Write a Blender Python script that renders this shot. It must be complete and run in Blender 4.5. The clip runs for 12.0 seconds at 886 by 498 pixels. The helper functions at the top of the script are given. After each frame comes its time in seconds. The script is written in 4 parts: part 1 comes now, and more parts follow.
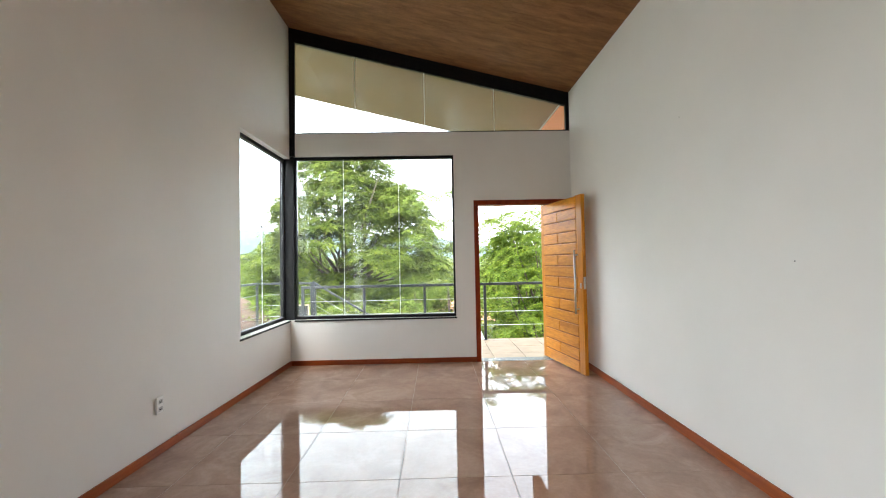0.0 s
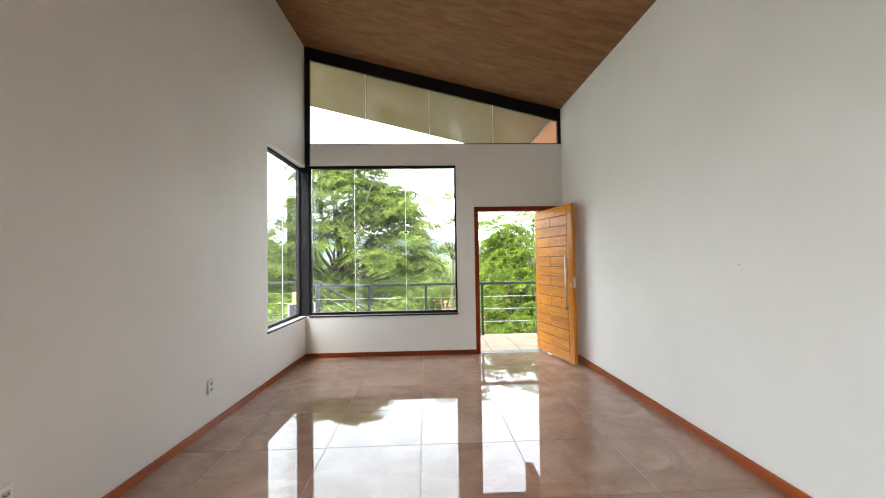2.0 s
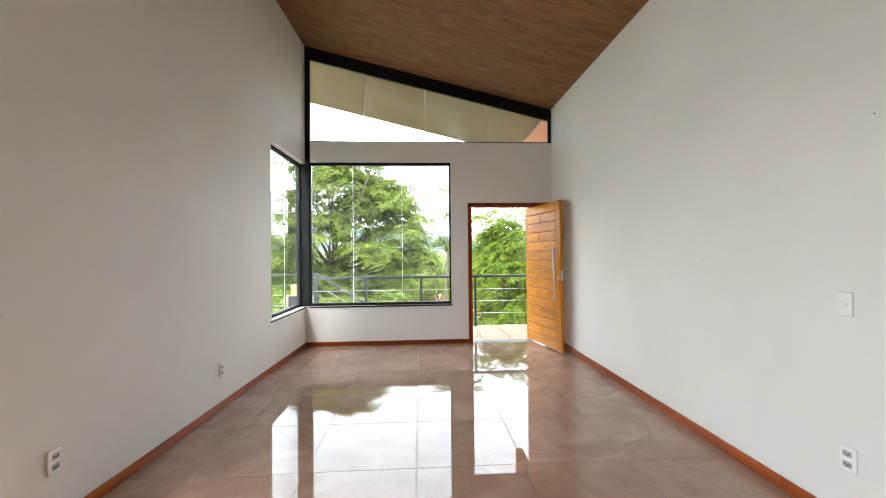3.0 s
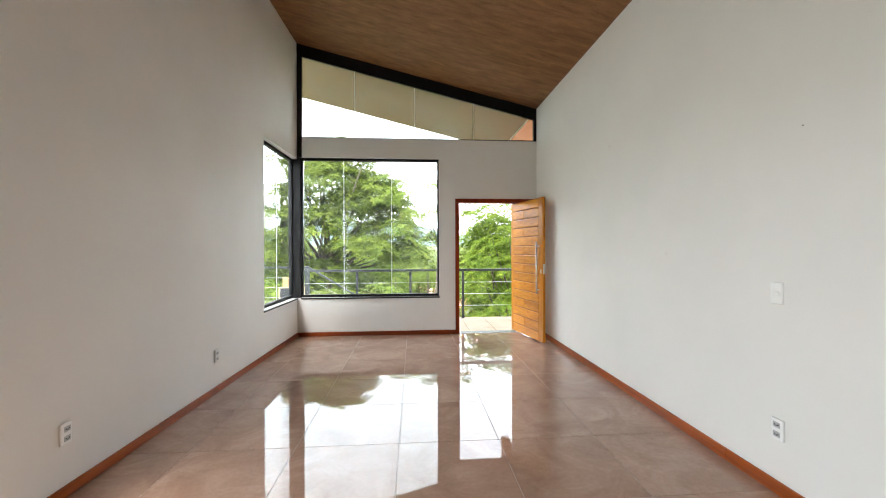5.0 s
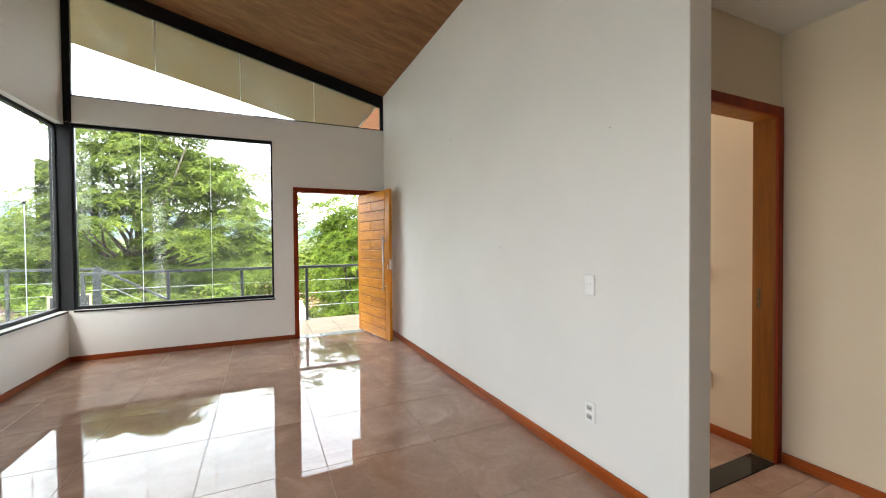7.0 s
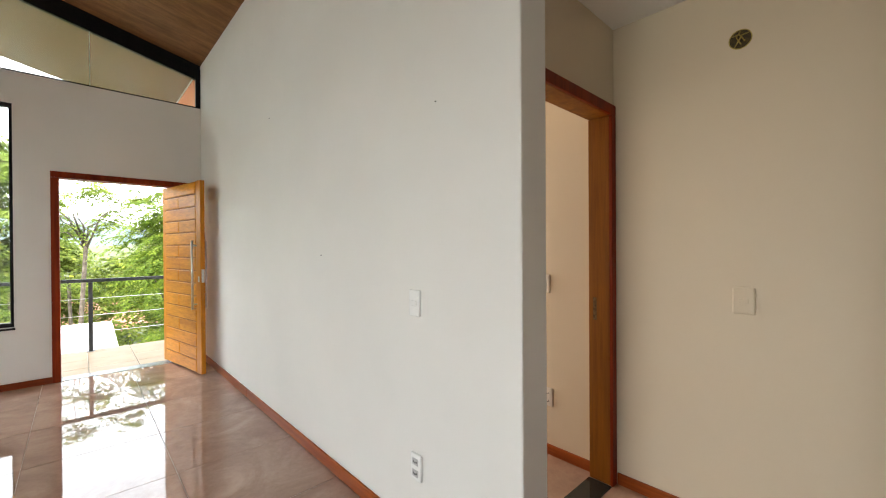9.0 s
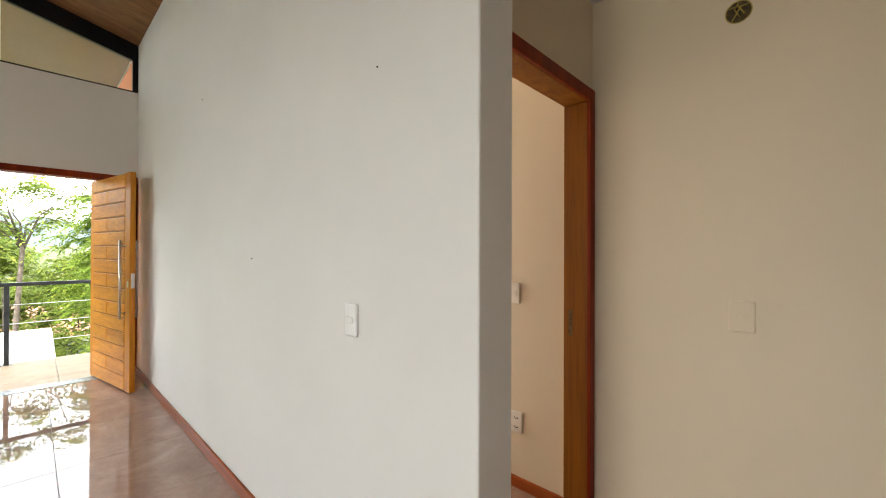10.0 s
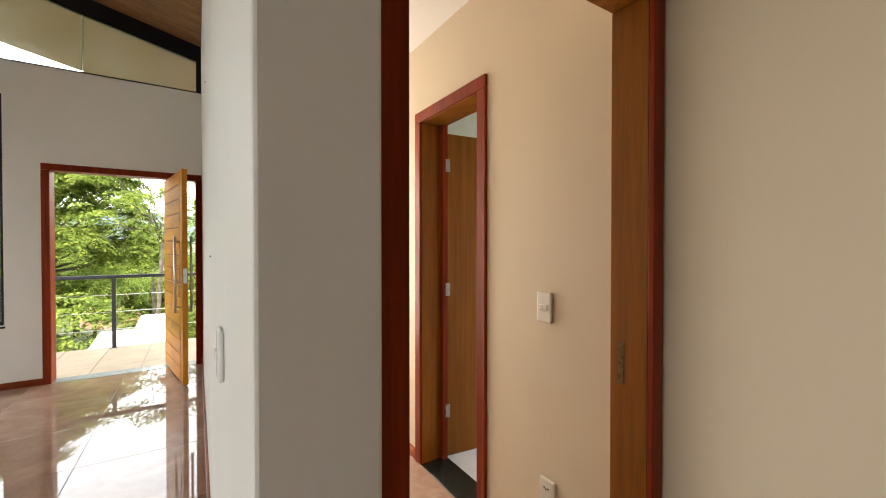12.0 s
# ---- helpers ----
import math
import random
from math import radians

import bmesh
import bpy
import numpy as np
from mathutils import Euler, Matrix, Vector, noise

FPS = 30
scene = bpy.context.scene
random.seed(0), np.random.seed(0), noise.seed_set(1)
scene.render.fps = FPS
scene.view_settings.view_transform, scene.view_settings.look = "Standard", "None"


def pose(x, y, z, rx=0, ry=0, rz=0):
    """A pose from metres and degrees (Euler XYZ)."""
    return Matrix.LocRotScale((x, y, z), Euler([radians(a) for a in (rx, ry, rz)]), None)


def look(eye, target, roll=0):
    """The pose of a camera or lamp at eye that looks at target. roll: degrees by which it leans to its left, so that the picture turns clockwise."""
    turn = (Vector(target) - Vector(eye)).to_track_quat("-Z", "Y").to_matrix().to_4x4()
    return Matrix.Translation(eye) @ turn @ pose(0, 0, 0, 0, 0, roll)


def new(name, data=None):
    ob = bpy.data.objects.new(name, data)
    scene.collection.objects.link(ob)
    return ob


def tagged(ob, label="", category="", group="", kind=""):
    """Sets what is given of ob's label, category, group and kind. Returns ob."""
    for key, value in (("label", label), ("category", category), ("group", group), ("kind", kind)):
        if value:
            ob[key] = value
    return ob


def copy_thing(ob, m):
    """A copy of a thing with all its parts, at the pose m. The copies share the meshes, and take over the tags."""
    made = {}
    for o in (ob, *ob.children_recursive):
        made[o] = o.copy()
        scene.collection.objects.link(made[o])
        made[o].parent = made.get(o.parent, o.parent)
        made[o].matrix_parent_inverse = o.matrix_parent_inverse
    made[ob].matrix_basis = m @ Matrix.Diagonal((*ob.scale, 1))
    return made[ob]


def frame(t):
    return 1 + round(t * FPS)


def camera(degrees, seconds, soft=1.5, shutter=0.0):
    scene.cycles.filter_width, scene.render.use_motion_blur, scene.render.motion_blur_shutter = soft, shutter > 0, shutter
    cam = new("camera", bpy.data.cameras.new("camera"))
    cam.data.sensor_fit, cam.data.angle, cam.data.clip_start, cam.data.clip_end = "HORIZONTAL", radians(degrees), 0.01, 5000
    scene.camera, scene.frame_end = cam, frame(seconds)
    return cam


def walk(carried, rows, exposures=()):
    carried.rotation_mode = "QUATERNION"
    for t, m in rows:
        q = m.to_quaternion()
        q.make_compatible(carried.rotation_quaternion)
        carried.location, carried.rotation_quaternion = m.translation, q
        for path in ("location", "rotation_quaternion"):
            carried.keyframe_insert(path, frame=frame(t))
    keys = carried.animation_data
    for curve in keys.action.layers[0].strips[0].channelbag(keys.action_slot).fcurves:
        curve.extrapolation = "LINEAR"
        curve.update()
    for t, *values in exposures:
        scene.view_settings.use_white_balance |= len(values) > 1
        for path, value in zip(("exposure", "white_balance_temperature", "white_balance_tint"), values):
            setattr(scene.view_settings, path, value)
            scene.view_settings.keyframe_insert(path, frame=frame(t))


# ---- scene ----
cam = camera(96.9, 12.0, soft=1.1)
PATH = [
    (0, (0.248, 0.513, 1.345), (0.286, 2.512, 1.406), -1.1),
    (0.5, (0.232, 0.387, 1.348), (0.298, 2.385, 1.415), -1.0),
    (1, (0.185, 0.263, 1.366), (0.268, 2.26, 1.438), -0.9),
    (1.5, (0.104, 0.133, 1.376), (0.191, 2.13, 1.437), -0.9),
    (2, (0.054, 0.02, 1.367), (0.141, 2.017, 1.426), -0.9),
    (2.5, (0.049, -0.102, 1.348), (0.141, 1.895, 1.402), -0.8),
    (3, (0.041, -0.242, 1.364), (0.155, 1.755, 1.391), -0.6),
    (3.2, (0.079, -0.301, 1.362), (0.187, 1.696, 1.383), -0.6),
    (4.8, (0.092, -0.456, 1.351), (0.232, 1.539, 1.35), -0.1),
    (5, (0.102, -0.457, 1.353), (0.253, 1.537, 1.352), -0.2),
    (5.5, (0.134, -0.446, 1.357), (0.372, 1.54, 1.351), -0.3),
    (6, (0.186, -0.394, 1.352), (0.578, 1.567, 1.333), -0.3),
    (6.5, (0.277, -0.289, 1.346), (0.877, 1.618, 1.314), -0.5),
    (7, (0.356, -0.164, 1.363), (1.195, 1.651, 1.326), -0.5),
    (7.5, (0.446, -0.085, 1.358), (1.488, 1.622, 1.328), -0.9),
    (7.7, (0.501, -0.053, 1.349), (1.61, 1.612, 1.327), -0.9),
    (9.3, (1.076, 0.207, 1.364), (2.467, 1.643, 1.341), -0.2),
    (9.5, (1.14, 0.24, 1.383), (2.549, 1.66, 1.354), -0.1),
    (10, (1.285, 0.327, 1.355), (2.733, 1.706, 1.364), 0.2),
    (10.5, (1.477, 0.356, 1.358), (2.887, 1.774, 1.371), 0.1),
    (11, (1.673, 0.377, 1.367), (3.01, 1.865, 1.371), 0.2),
    (11.5, (1.854, 0.425, 1.345), (3.074, 2.01, 1.336), 0.3),
    (12, (2.045, 0.487, 1.362), (3.107, 2.182, 1.34), 0.0),
]
EXPOSURES = [(0.0, 2.1, 6250, 10), (2.5, 2.2, 6250, 10), (5.5, 2.22, 6250, 10), (7.5, 2.15, 6400, 10), (9.5, 2.15, 6550, 10), (12.0, 2.1, 6750, 10)]
walk(cam, [(t, look(eye, target, roll)) for t, eye, target, roll in PATH], EXPOSURES)

# ---- world, sun, exposure ----
world = bpy.data.worlds.new("world")
scene.world = world
world.use_nodes = True
wn = world.node_tree.nodes
wl = world.node_tree.links
wn.clear()
SUN_EL, SUN_ROT = radians(58), radians(205)
sky = wn.new("ShaderNodeTexSky")
sky.sky_type = "NISHITA"
sky.sun_disc = False
sky.sun_elevation, sky.sun_rotation = SUN_EL, SUN_ROT
sky.dust_density, sky.air_density = 4.0, 1.2
clear = wn.new("ShaderNodeBackground")
clear.inputs["Strength"].default_value = 0.06
veil = wn.new("ShaderNodeBackground")           # thin bright overcast
veil.inputs["Color"].default_value = (0.955, 0.985, 1.0, 1)
veil.inputs["Strength"].default_value = 1.5
both = wn.new("ShaderNodeAddShader")
wout = wn.new("ShaderNodeOutputWorld")
wl.new(sky.outputs["Color"], clear.inputs["Color"])
wl.new(clear.outputs[0], both.inputs[0])
wl.new(veil.outputs[0], both.inputs[1])
wl.new(both.outputs[0], wout.inputs["Surface"])

sun_data = bpy.data.lights.new("sun", "SUN")
sun_data.energy, sun_data.angle, sun_data.color = 0.8, radians(18), (1.0, 0.98, 0.94)
sun = new("sun", sun_data)
sun.matrix_world = look((-22.4, -48.0, 84.8), (0, 0, 0))

# ---- plan ----
LX, RX, NY, SY = -1.688, 2.097, 5.772, -3.2      # room faces: west, east, north, south
WT = 0.15                                         # outer wall thickness
EX = 3.222                                        # east face of hall and corridor
HY = 1.141                                        # hall's door wall
ENDY = 0.970                                      # free end of the east wall
SILL, HEAD = 0.60, 2.78                           # windows
CLERE = 3.085                                     # sill of the clerestory
SLOPE = -0.2457
SKEW = 0.030                                      # the west wall opens outwards towards the south


def roof_z(x):
    return 4.54 + SLOPE * (x - LX)



def opening_fill(name, at, w, h, watts, tint):
    """An added area lamp in an unseen opening, standing in for daylight."""
    d = bpy.data.lights.new(name, "AREA")
    d.shape, d.size, d.size_y, d.energy, d.color = "RECTANGLE", w, h, watts, tint
    ob = new(name, d)
    ob.matrix_world = at
    return ob


# No doors are built here: lamp added to brighten the east wall.
opening_fill("daylight_west_doors", look((LX - 0.23, 0.425, 1.25), (2, 0.425, 1.25)), 1.52, 2.4, 8.5, (0.93, 0.98, 1.0))
# Added warm lamp with no known source, to brighten the corridor.
opening_fill("daylight_corridor_window", look((2.75, 4.55, 1.3), (2.75, 0, 1.2)), 0.7, 2.0, 15, (1.0, 0.90, 0.82))


# ---- materials ----
def mat(name, base, rough=0.5, metal=0.0):
    m = bpy.data.materials.new(name)
    m.use_nodes = True
    b = m.node_tree.nodes["Principled BSDF"]
    b.inputs["Base Color"].default_value = (*base, 1)
    b.inputs["Roughness"].default_value = rough
    b.inputs["Metallic"].default_value = metal
    return m


def nd(m, kind, **values):
    n = m.node_tree.nodes.new(kind)
    for k, v in values.items():
        n.inputs[k.replace("_", " ")].default_value = v
    return n


def ln(m, a, b):
    m.node_tree.links.new(a, b)


def bsdf(m):
    return m.node_tree.nodes["Principled BSDF"]


def coords(m, scale=(1, 1, 1), turn=(0, 0, 0), world_space=False):
    c = m.node_tree.nodes.new("ShaderNodeNewGeometry" if world_space else "ShaderNodeTexCoord")
    mp = m.node_tree.nodes.new("ShaderNodeMapping")
    mp.inputs["Scale"].default_value = scale
    mp.inputs["Rotation"].default_value = turn
    ln(m, c.outputs["Position" if world_space else "Object"], mp.inputs["Vector"])
    return mp.outputs["Vector"]


def ramp(m, fac, stops):
    r = m.node_tree.nodes.new("ShaderNodeValToRGB")
    while len(r.color_ramp.elements) < len(stops):
        r.color_ramp.elements.new(0.5)
    for e, (p, c) in zip(r.color_ramp.elements, stops):
        e.position, e.color = p, (*c, 1)
    ln(m, fac, r.inputs["Fac"])
    return r.outputs["Color"]


def bump(m, height, strength, distance=0.01):
    b = m.node_tree.nodes.new("ShaderNodeBump")
    b.inputs["Strength"].default_value, b.inputs["Distance"].default_value = strength, distance
    ln(m, height, b.inputs["Height"])
    ln(m, b.outputs["Normal"], bsdf(m).inputs["Normal"])


def mixed(m, a, b, fac, blend="MULTIPLY"):
    n = m.node_tree.nodes.new("ShaderNodeMix")
    n.data_type, n.blend_type = "RGBA", blend
    n.inputs[0].default_value = fac
    for sock, v in ((n.inputs[6], a), (n.inputs[7], b)):
        if isinstance(v, tuple):
            sock.default_value = (*v, 1)
        else:
            ln(m, v, sock)
    return n.outputs[2]


def paint(name, base, rough=0.6, relief=0.12):
    """Rolled wall paint: faint blotches, orange-peel relief."""
    m = mat(name, base, rough)
    v = coords(m, world_space=True)
    big = nd(m, "ShaderNodeTexNoise", Scale=1.3, Detail=4.0)
    fine = nd(m, "ShaderNodeTexNoise", Scale=170.0, Detail=3.0)
    ln(m, v, big.inputs["Vector"]), ln(m, v, fine.inputs["Vector"])
    lo = tuple(c * 0.955 for c in base)
    ln(m, ramp(m, big.outputs["Fac"], [(0.35, lo), (0.65, base)]), bsdf(m).inputs["Base Color"])
    bump(m, fine.outputs["Fac"], relief, 0.002)
    return m


def wood(name, dark, light, along="z", rough=0.35, scale=1.0, coat=0.0, fine=1.0, per_piece=False):
    """Straight-grained wood; the grain runs along one axis."""
    m = mat(name, light, rough)
    s = {"x": (0.6, 14, 14), "y": (14, 0.6, 14), "z": (14, 14, 0.6)}[along]
    v = coords(m, tuple(c * scale for c in s), world_space=True)
    if per_piece:
        info = m.node_tree.nodes.new("ShaderNodeObjectInfo")
        geo = m.node_tree.nodes.new("ShaderNodeNewGeometry")
        both_r = m.node_tree.nodes.new("ShaderNodeMath")
        both_r.operation = "ADD"
        ln(m, info.outputs["Random"], both_r.inputs[0])
        ln(m, geo.outputs["Random Per Island"], both_r.inputs[1])
        off = m.node_tree.nodes.new("ShaderNodeVectorMath")
        off.operation = "SCALE"
        off.inputs[0].default_value = (37, 53, 71)
        ln(m, both_r.outputs[0], off.inputs["Scale"])
        add = m.node_tree.nodes.new("ShaderNodeVectorMath")
        ln(m, v, add.inputs[0]), ln(m, off.outputs[0], add.inputs[1])
        v = add.outputs[0]
    a = nd(m, "ShaderNodeTexNoise", Scale=1.0, Detail=6.0, Roughness=0.6, Distortion=0.6)
    b = nd(m, "ShaderNodeTexNoise", Scale=6.0 * fine, Detail=4.0, Roughness=0.7)
    ln(m, v, a.inputs["Vector"]), ln(m, v, b.inputs["Vector"])
    mid = tuple((p + q) / 2 for p, q in zip(dark, light))
    col = ramp(m, a.outputs["Fac"], [(0.3, dark), (0.5, mid), (0.7, light)])
    grain = ramp(m, b.outputs["Fac"], [(0.35, (0.72, 0.68, 0.64)), (0.6, (1, 1, 1))])
    col = mixed(m, col, grain, 0.8)
    if per_piece:
        tone = ramp(m, info.outputs["Random"], [(0.0, (0.82, 0.80, 0.78)), (1.0, (1.08, 1.05, 1.0))])
        col = mixed(m, col, tone, 1.0)
    ln(m, col, bsdf(m).inputs["Base Color"])
    bsdf(m).inputs["Coat Weight"].default_value = coat
    bsdf(m).inputs["Coat Roughness"].default_value = 0.15
    bump(m, b.outputs["Fac"], 0.08, 0.002)
    return m


def mottled(name, a, b, scale, rough=0.6, detail=6.0, relief=0.0, dist=0.01, metal=0.0):
    m = mat(name, a, rough, metal)
    v = coords(m, world_space=True)
    n = nd(m, "ShaderNodeTexNoise", Scale=scale, Detail=detail, Roughness=0.6)
    ln(m, v, n.inputs["Vector"])
    ln(m, ramp(m, n.outputs["Fac"], [(0.35, a), (0.65, b)]), bsdf(m).inputs["Base Color"])
    if relief:
        bump(m, n.outputs["Fac"], relief, dist)
    return m


M_WALL = paint("off_white_wall_paint", (0.80, 0.782, 0.745))
# Off-white paint with the hall's dim, warm light put into its colour.
M_HALL_DIM = paint("off_white_paint_warm_shade", (0.68, 0.575, 0.425))
M_CEILW = paint("white_ceiling_paint", (0.80, 0.78, 0.74))
M_ORANGE = paint("orange_exterior_paint", (0.58, 0.205, 0.08), 0.8, 0.3)
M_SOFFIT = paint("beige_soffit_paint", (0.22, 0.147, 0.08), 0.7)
M_CEIL = wood("wood_look_ceiling_boards", (0.16, 0.070, 0.028), (0.30, 0.148, 0.062), "x", 0.55, 1.0, 0.0, 2.0, True)
M_TRIM = wood("red_brown_varnished_trim", (0.15, 0.014, 0.002), (0.30, 0.040, 0.005), "z", 0.45, 1.0, 0.0)
M_SKIRT_X = wood("red_brown_skirting_x", (0.15, 0.022, 0.004), (0.32, 0.065, 0.012), "x", 0.35, 0.7, 0.0)
M_SKIRT_Y = wood("red_brown_skirting_y", (0.20, 0.034, 0.006), (0.42, 0.10, 0.018), "y", 0.35, 0.7, 0.0)
M_LINING = wood("brown_door_lining", (0.17, 0.050, 0.003), (0.36, 0.125, 0.008), "z", 0.45, 0.6, 0.0)
M_LEAF = wood("honey_varnished_plank", (0.50, 0.175, 0.008), (0.76, 0.32, 0.022), "y", 0.33, 0.6, 0.1, 1.0, True)
M_STILE = wood("honey_varnished_stile", (0.50, 0.172, 0.008), (0.70, 0.275, 0.018), "z", 0.33, 0.6, 0.1)
M_INDOOR = wood("brown_veneer_door", (0.18, 0.060, 0.005), (0.33, 0.118, 0.011), "z", 0.5, 0.4, 0.0)
for m_ in (M_LINING, M_INDOOR, M_CEIL, M_LEAF, M_STILE, M_SKIRT_X, M_SKIRT_Y):          # satin oil, little gloss
    bsdf(m_).inputs["Specular IOR Level"].default_value = 0.22
M_BLACK = mottled("black_powder_coat", (0.004, 0.004, 0.005), (0.008, 0.008, 0.009), 40, 0.45)
bsdf(M_BLACK).inputs["Specular IOR Level"].default_value = 0.25
bsdf(M_TRIM).inputs["Specular IOR Level"].default_value = 0.15
M_RAIL = mottled("charcoal_painted_steel", (0.022, 0.026, 0.030), (0.04, 0.045, 0.05), 30, 0.45)
M_STEEL = mottled("brushed_steel", (0.55, 0.54, 0.52), (0.66, 0.65, 0.63), 60, 0.28, 3.0, 0, 0.01, 1.0)
M_BRASS = mottled("dark_worn_brass", (0.10, 0.06, 0.03), (0.2, 0.13, 0.06), 60, 0.45, 3.0, 0, 0.01, 1.0)
M_HINGE = mottled("dull_hinge_steel", (0.30, 0.28, 0.25), (0.42, 0.40, 0.36), 60, 0.4, 3.0, 0, 0.01, 1.0)
M_WIRE = mottled("steel_cable", (0.5, 0.5, 0.5), (0.7, 0.7, 0.7), 90, 0.35, 2.0, 0, 0.01, 1.0)
M_PLASTIC = mottled("white_switch_plastic", (0.86, 0.86, 0.84), (0.90, 0.90, 0.88), 30, 0.25)
# Grey for the outlet faces: the shade of their recess put into colour.
M_INSET_SHADE = mottled("outlet_recess_shade", (0.42, 0.42, 0.41), (0.48, 0.48, 0.47), 30, 0.4)
M_CREAM = mottled("cream_paint_on_plastic", (0.70, 0.66, 0.59), (0.74, 0.70, 0.63), 30, 0.4)
M_HOLE = mottled("dark_socket_hole", (0.02, 0.02, 0.02), (0.04, 0.04, 0.04), 40, 0.7)
M_GRANITE = mottled("black_granite", (0.006, 0.008, 0.007), (0.03, 0.034, 0.03), 90, 0.12)
M_GREYSTONE = mottled("grey_granite_threshold", (0.16, 0.18, 0.19), (0.34, 0.36, 0.37), 120, 0.2)
M_GROUT = mottled("brown_grout", (0.40, 0.33, 0.27), (0.48, 0.40, 0.33), 25, 0.8)
M_WHITE_TILE = mottled("white_bathroom_tile", (0.72, 0.73, 0.73), (0.80, 0.80, 0.80), 8, 0.15)
M_BOX = mottled("yellow_conduit_box", (0.32, 0.23, 0.04), (0.50, 0.38, 0.09), 40, 0.6)
M_BOX_SHADE = mottled("box_inside_shade", (0.02, 0.014, 0.006), (0.10, 0.065, 0.018), 50, 0.8)
M_CONCRETE = mottled("pale_concrete", (0.45, 0.42, 0.37), (0.58, 0.55, 0.49), 6, 0.85, 8.0, 0.3)
M_WHITEROOF = mottled("white_sheet_roof", (0.66, 0.67, 0.68), (0.80, 0.80, 0.80), 1.2, 0.5)
M_RENDER = mottled("white_house_render", (0.66, 0.65, 0.62), (0.78, 0.77, 0.74), 2.0, 0.85)
M_CLAY = mottled("weathered_clay_roof", (0.10, 0.065, 0.05), (0.18, 0.12, 0.09), 5, 0.9, 8.0, 0.4)
M_BARK = mottled("grey_brown_bark", (0.06, 0.046, 0.033), (0.15, 0.12, 0.09), 9, 0.9, 8.0, 0.6, 0.03)
M_SOIL = mottled("red_bare_soil", (0.36, 0.15, 0.09), (0.48, 0.23, 0.15), 0.7, 0.95, 8.0, 0.4)
M_DRY = mottled("dry_straw", (0.42, 0.25, 0.09), (0.60, 0.42, 0.2), 9, 0.8)
M_BOARD = mottled("dark_slate_panel", (0.015, 0.017, 0.02), (0.04, 0.045, 0.05), 9, 0.5)
M_PALEWOOD = wood("pale_timber", (0.42, 0.33, 0.22), (0.62, 0.52, 0.38), "z", 0.6)

# polished brown porcelain tile with cloudy veins
M_TILE = mat("polished_brown_porcelain", (0.3, 0.2, 0.15), 0.02)
v_ = coords(M_TILE, world_space=True)
inf_ = M_TILE.node_tree.nodes.new("ShaderNodeObjectInfo")
sh_ = M_TILE.node_tree.nodes.new("ShaderNodeVectorMath")
sh_.operation = "SCALE"
sh_.inputs[0].default_value = (19, 31, 7)
ln(M_TILE, inf_.outputs["Random"], sh_.inputs["Scale"])
ad_ = M_TILE.node_tree.nodes.new("ShaderNodeVectorMath")
ln(M_TILE, v_, ad_.inputs[0]), ln(M_TILE, sh_.outputs[0], ad_.inputs[1])
cl_ = nd(M_TILE, "ShaderNodeTexNoise", Scale=2.6, Detail=9.0, Roughness=0.62, Distortion=0.8)
sp_ = nd(M_TILE, "ShaderNodeTexNoise", Scale=30.0, Detail=5.0, Roughness=0.7)
ln(M_TILE, ad_.outputs[0], cl_.inputs["Vector"]), ln(M_TILE, ad_.outputs[0], sp_.inputs["Vector"])
c1_ = ramp(M_TILE, cl_.outputs["Fac"], [(0.25, (0.26, 0.155, 0.104)), (0.5, (0.35, 0.22, 0.154)), (0.75, (0.46, 0.315, 0.232))])
c2_ = ramp(M_TILE, sp_.outputs["Fac"], [(0.3, (0.86, 0.84, 0.82)), (0.7, (1.05, 1.04, 1.03))])
ln(M_TILE, mixed(M_TILE, c1_, c2_, 0.7), bsdf(M_TILE).inputs["Base Color"])
bsdf(M_TILE).inputs["IOR"].default_value = 1.5
wv_ = nd(M_TILE, "ShaderNodeTexNoise", Scale=4.5, Detail=1.0)
ln(M_TILE, v_, wv_.inputs["Vector"])
bump(M_TILE, wv_.outputs["Fac"], 0.05, 0.003)

# beige terrace tile
M_TERRACE = mottled("beige_terrace_tile", (0.22, 0.155, 0.085), (0.30, 0.215, 0.125), 3.5, 0.55, 8.0, 0.1)

# window glass, faintly green
def dusty_glass(name, start, least, most, scale, stretch=0.5):
    """Clear glass with a thin film of dust and smears."""
    m = mat(name, (0.93, 0.97, 0.95), 0.0)
    bsdf(m).inputs["Transmission Weight"].default_value = 1.0
    bsdf(m).inputs["IOR"].default_value = 1.33
    film = m.node_tree.nodes.new("ShaderNodeBsdfTranslucent")
    film.inputs["Color"].default_value = (0.85, 0.88, 0.88, 1)
    n = nd(m, "ShaderNodeTexNoise", Scale=scale, Detail=8.0, Roughness=0.65)
    ln(m, coords(m, (1, 1, stretch), world_space=True), n.inputs["Vector"])
    f = nd(m, "ShaderNodeMapRange")
    for k, v in zip((1, 2, 3, 4), (start, 0.8, least, most)):
        f.inputs[k].default_value = v
    ln(m, n.outputs["Fac"], f.inputs[0])
    mix = m.node_tree.nodes.new("ShaderNodeMixShader")
    ln(m, f.outputs[0], mix.inputs[0])
    ln(m, bsdf(m).outputs[0], mix.inputs[1]), ln(m, film.outputs[0], mix.inputs[2])
    ln(m, mix.outputs[0], m.node_tree.nodes["Material Output"].inputs["Surface"])
    return m


M_GLASS = dusty_glass("window_glass", 0.42, 0.003, 0.016, 2.2)
M_SMEARED = dusty_glass("smeared_high_glass", 0.44, 0.006, 0.12, 2.4, 0.9)
M_EDGE = mat("polished_glass_edge", (0.86, 0.93, 0.90), 0.35)
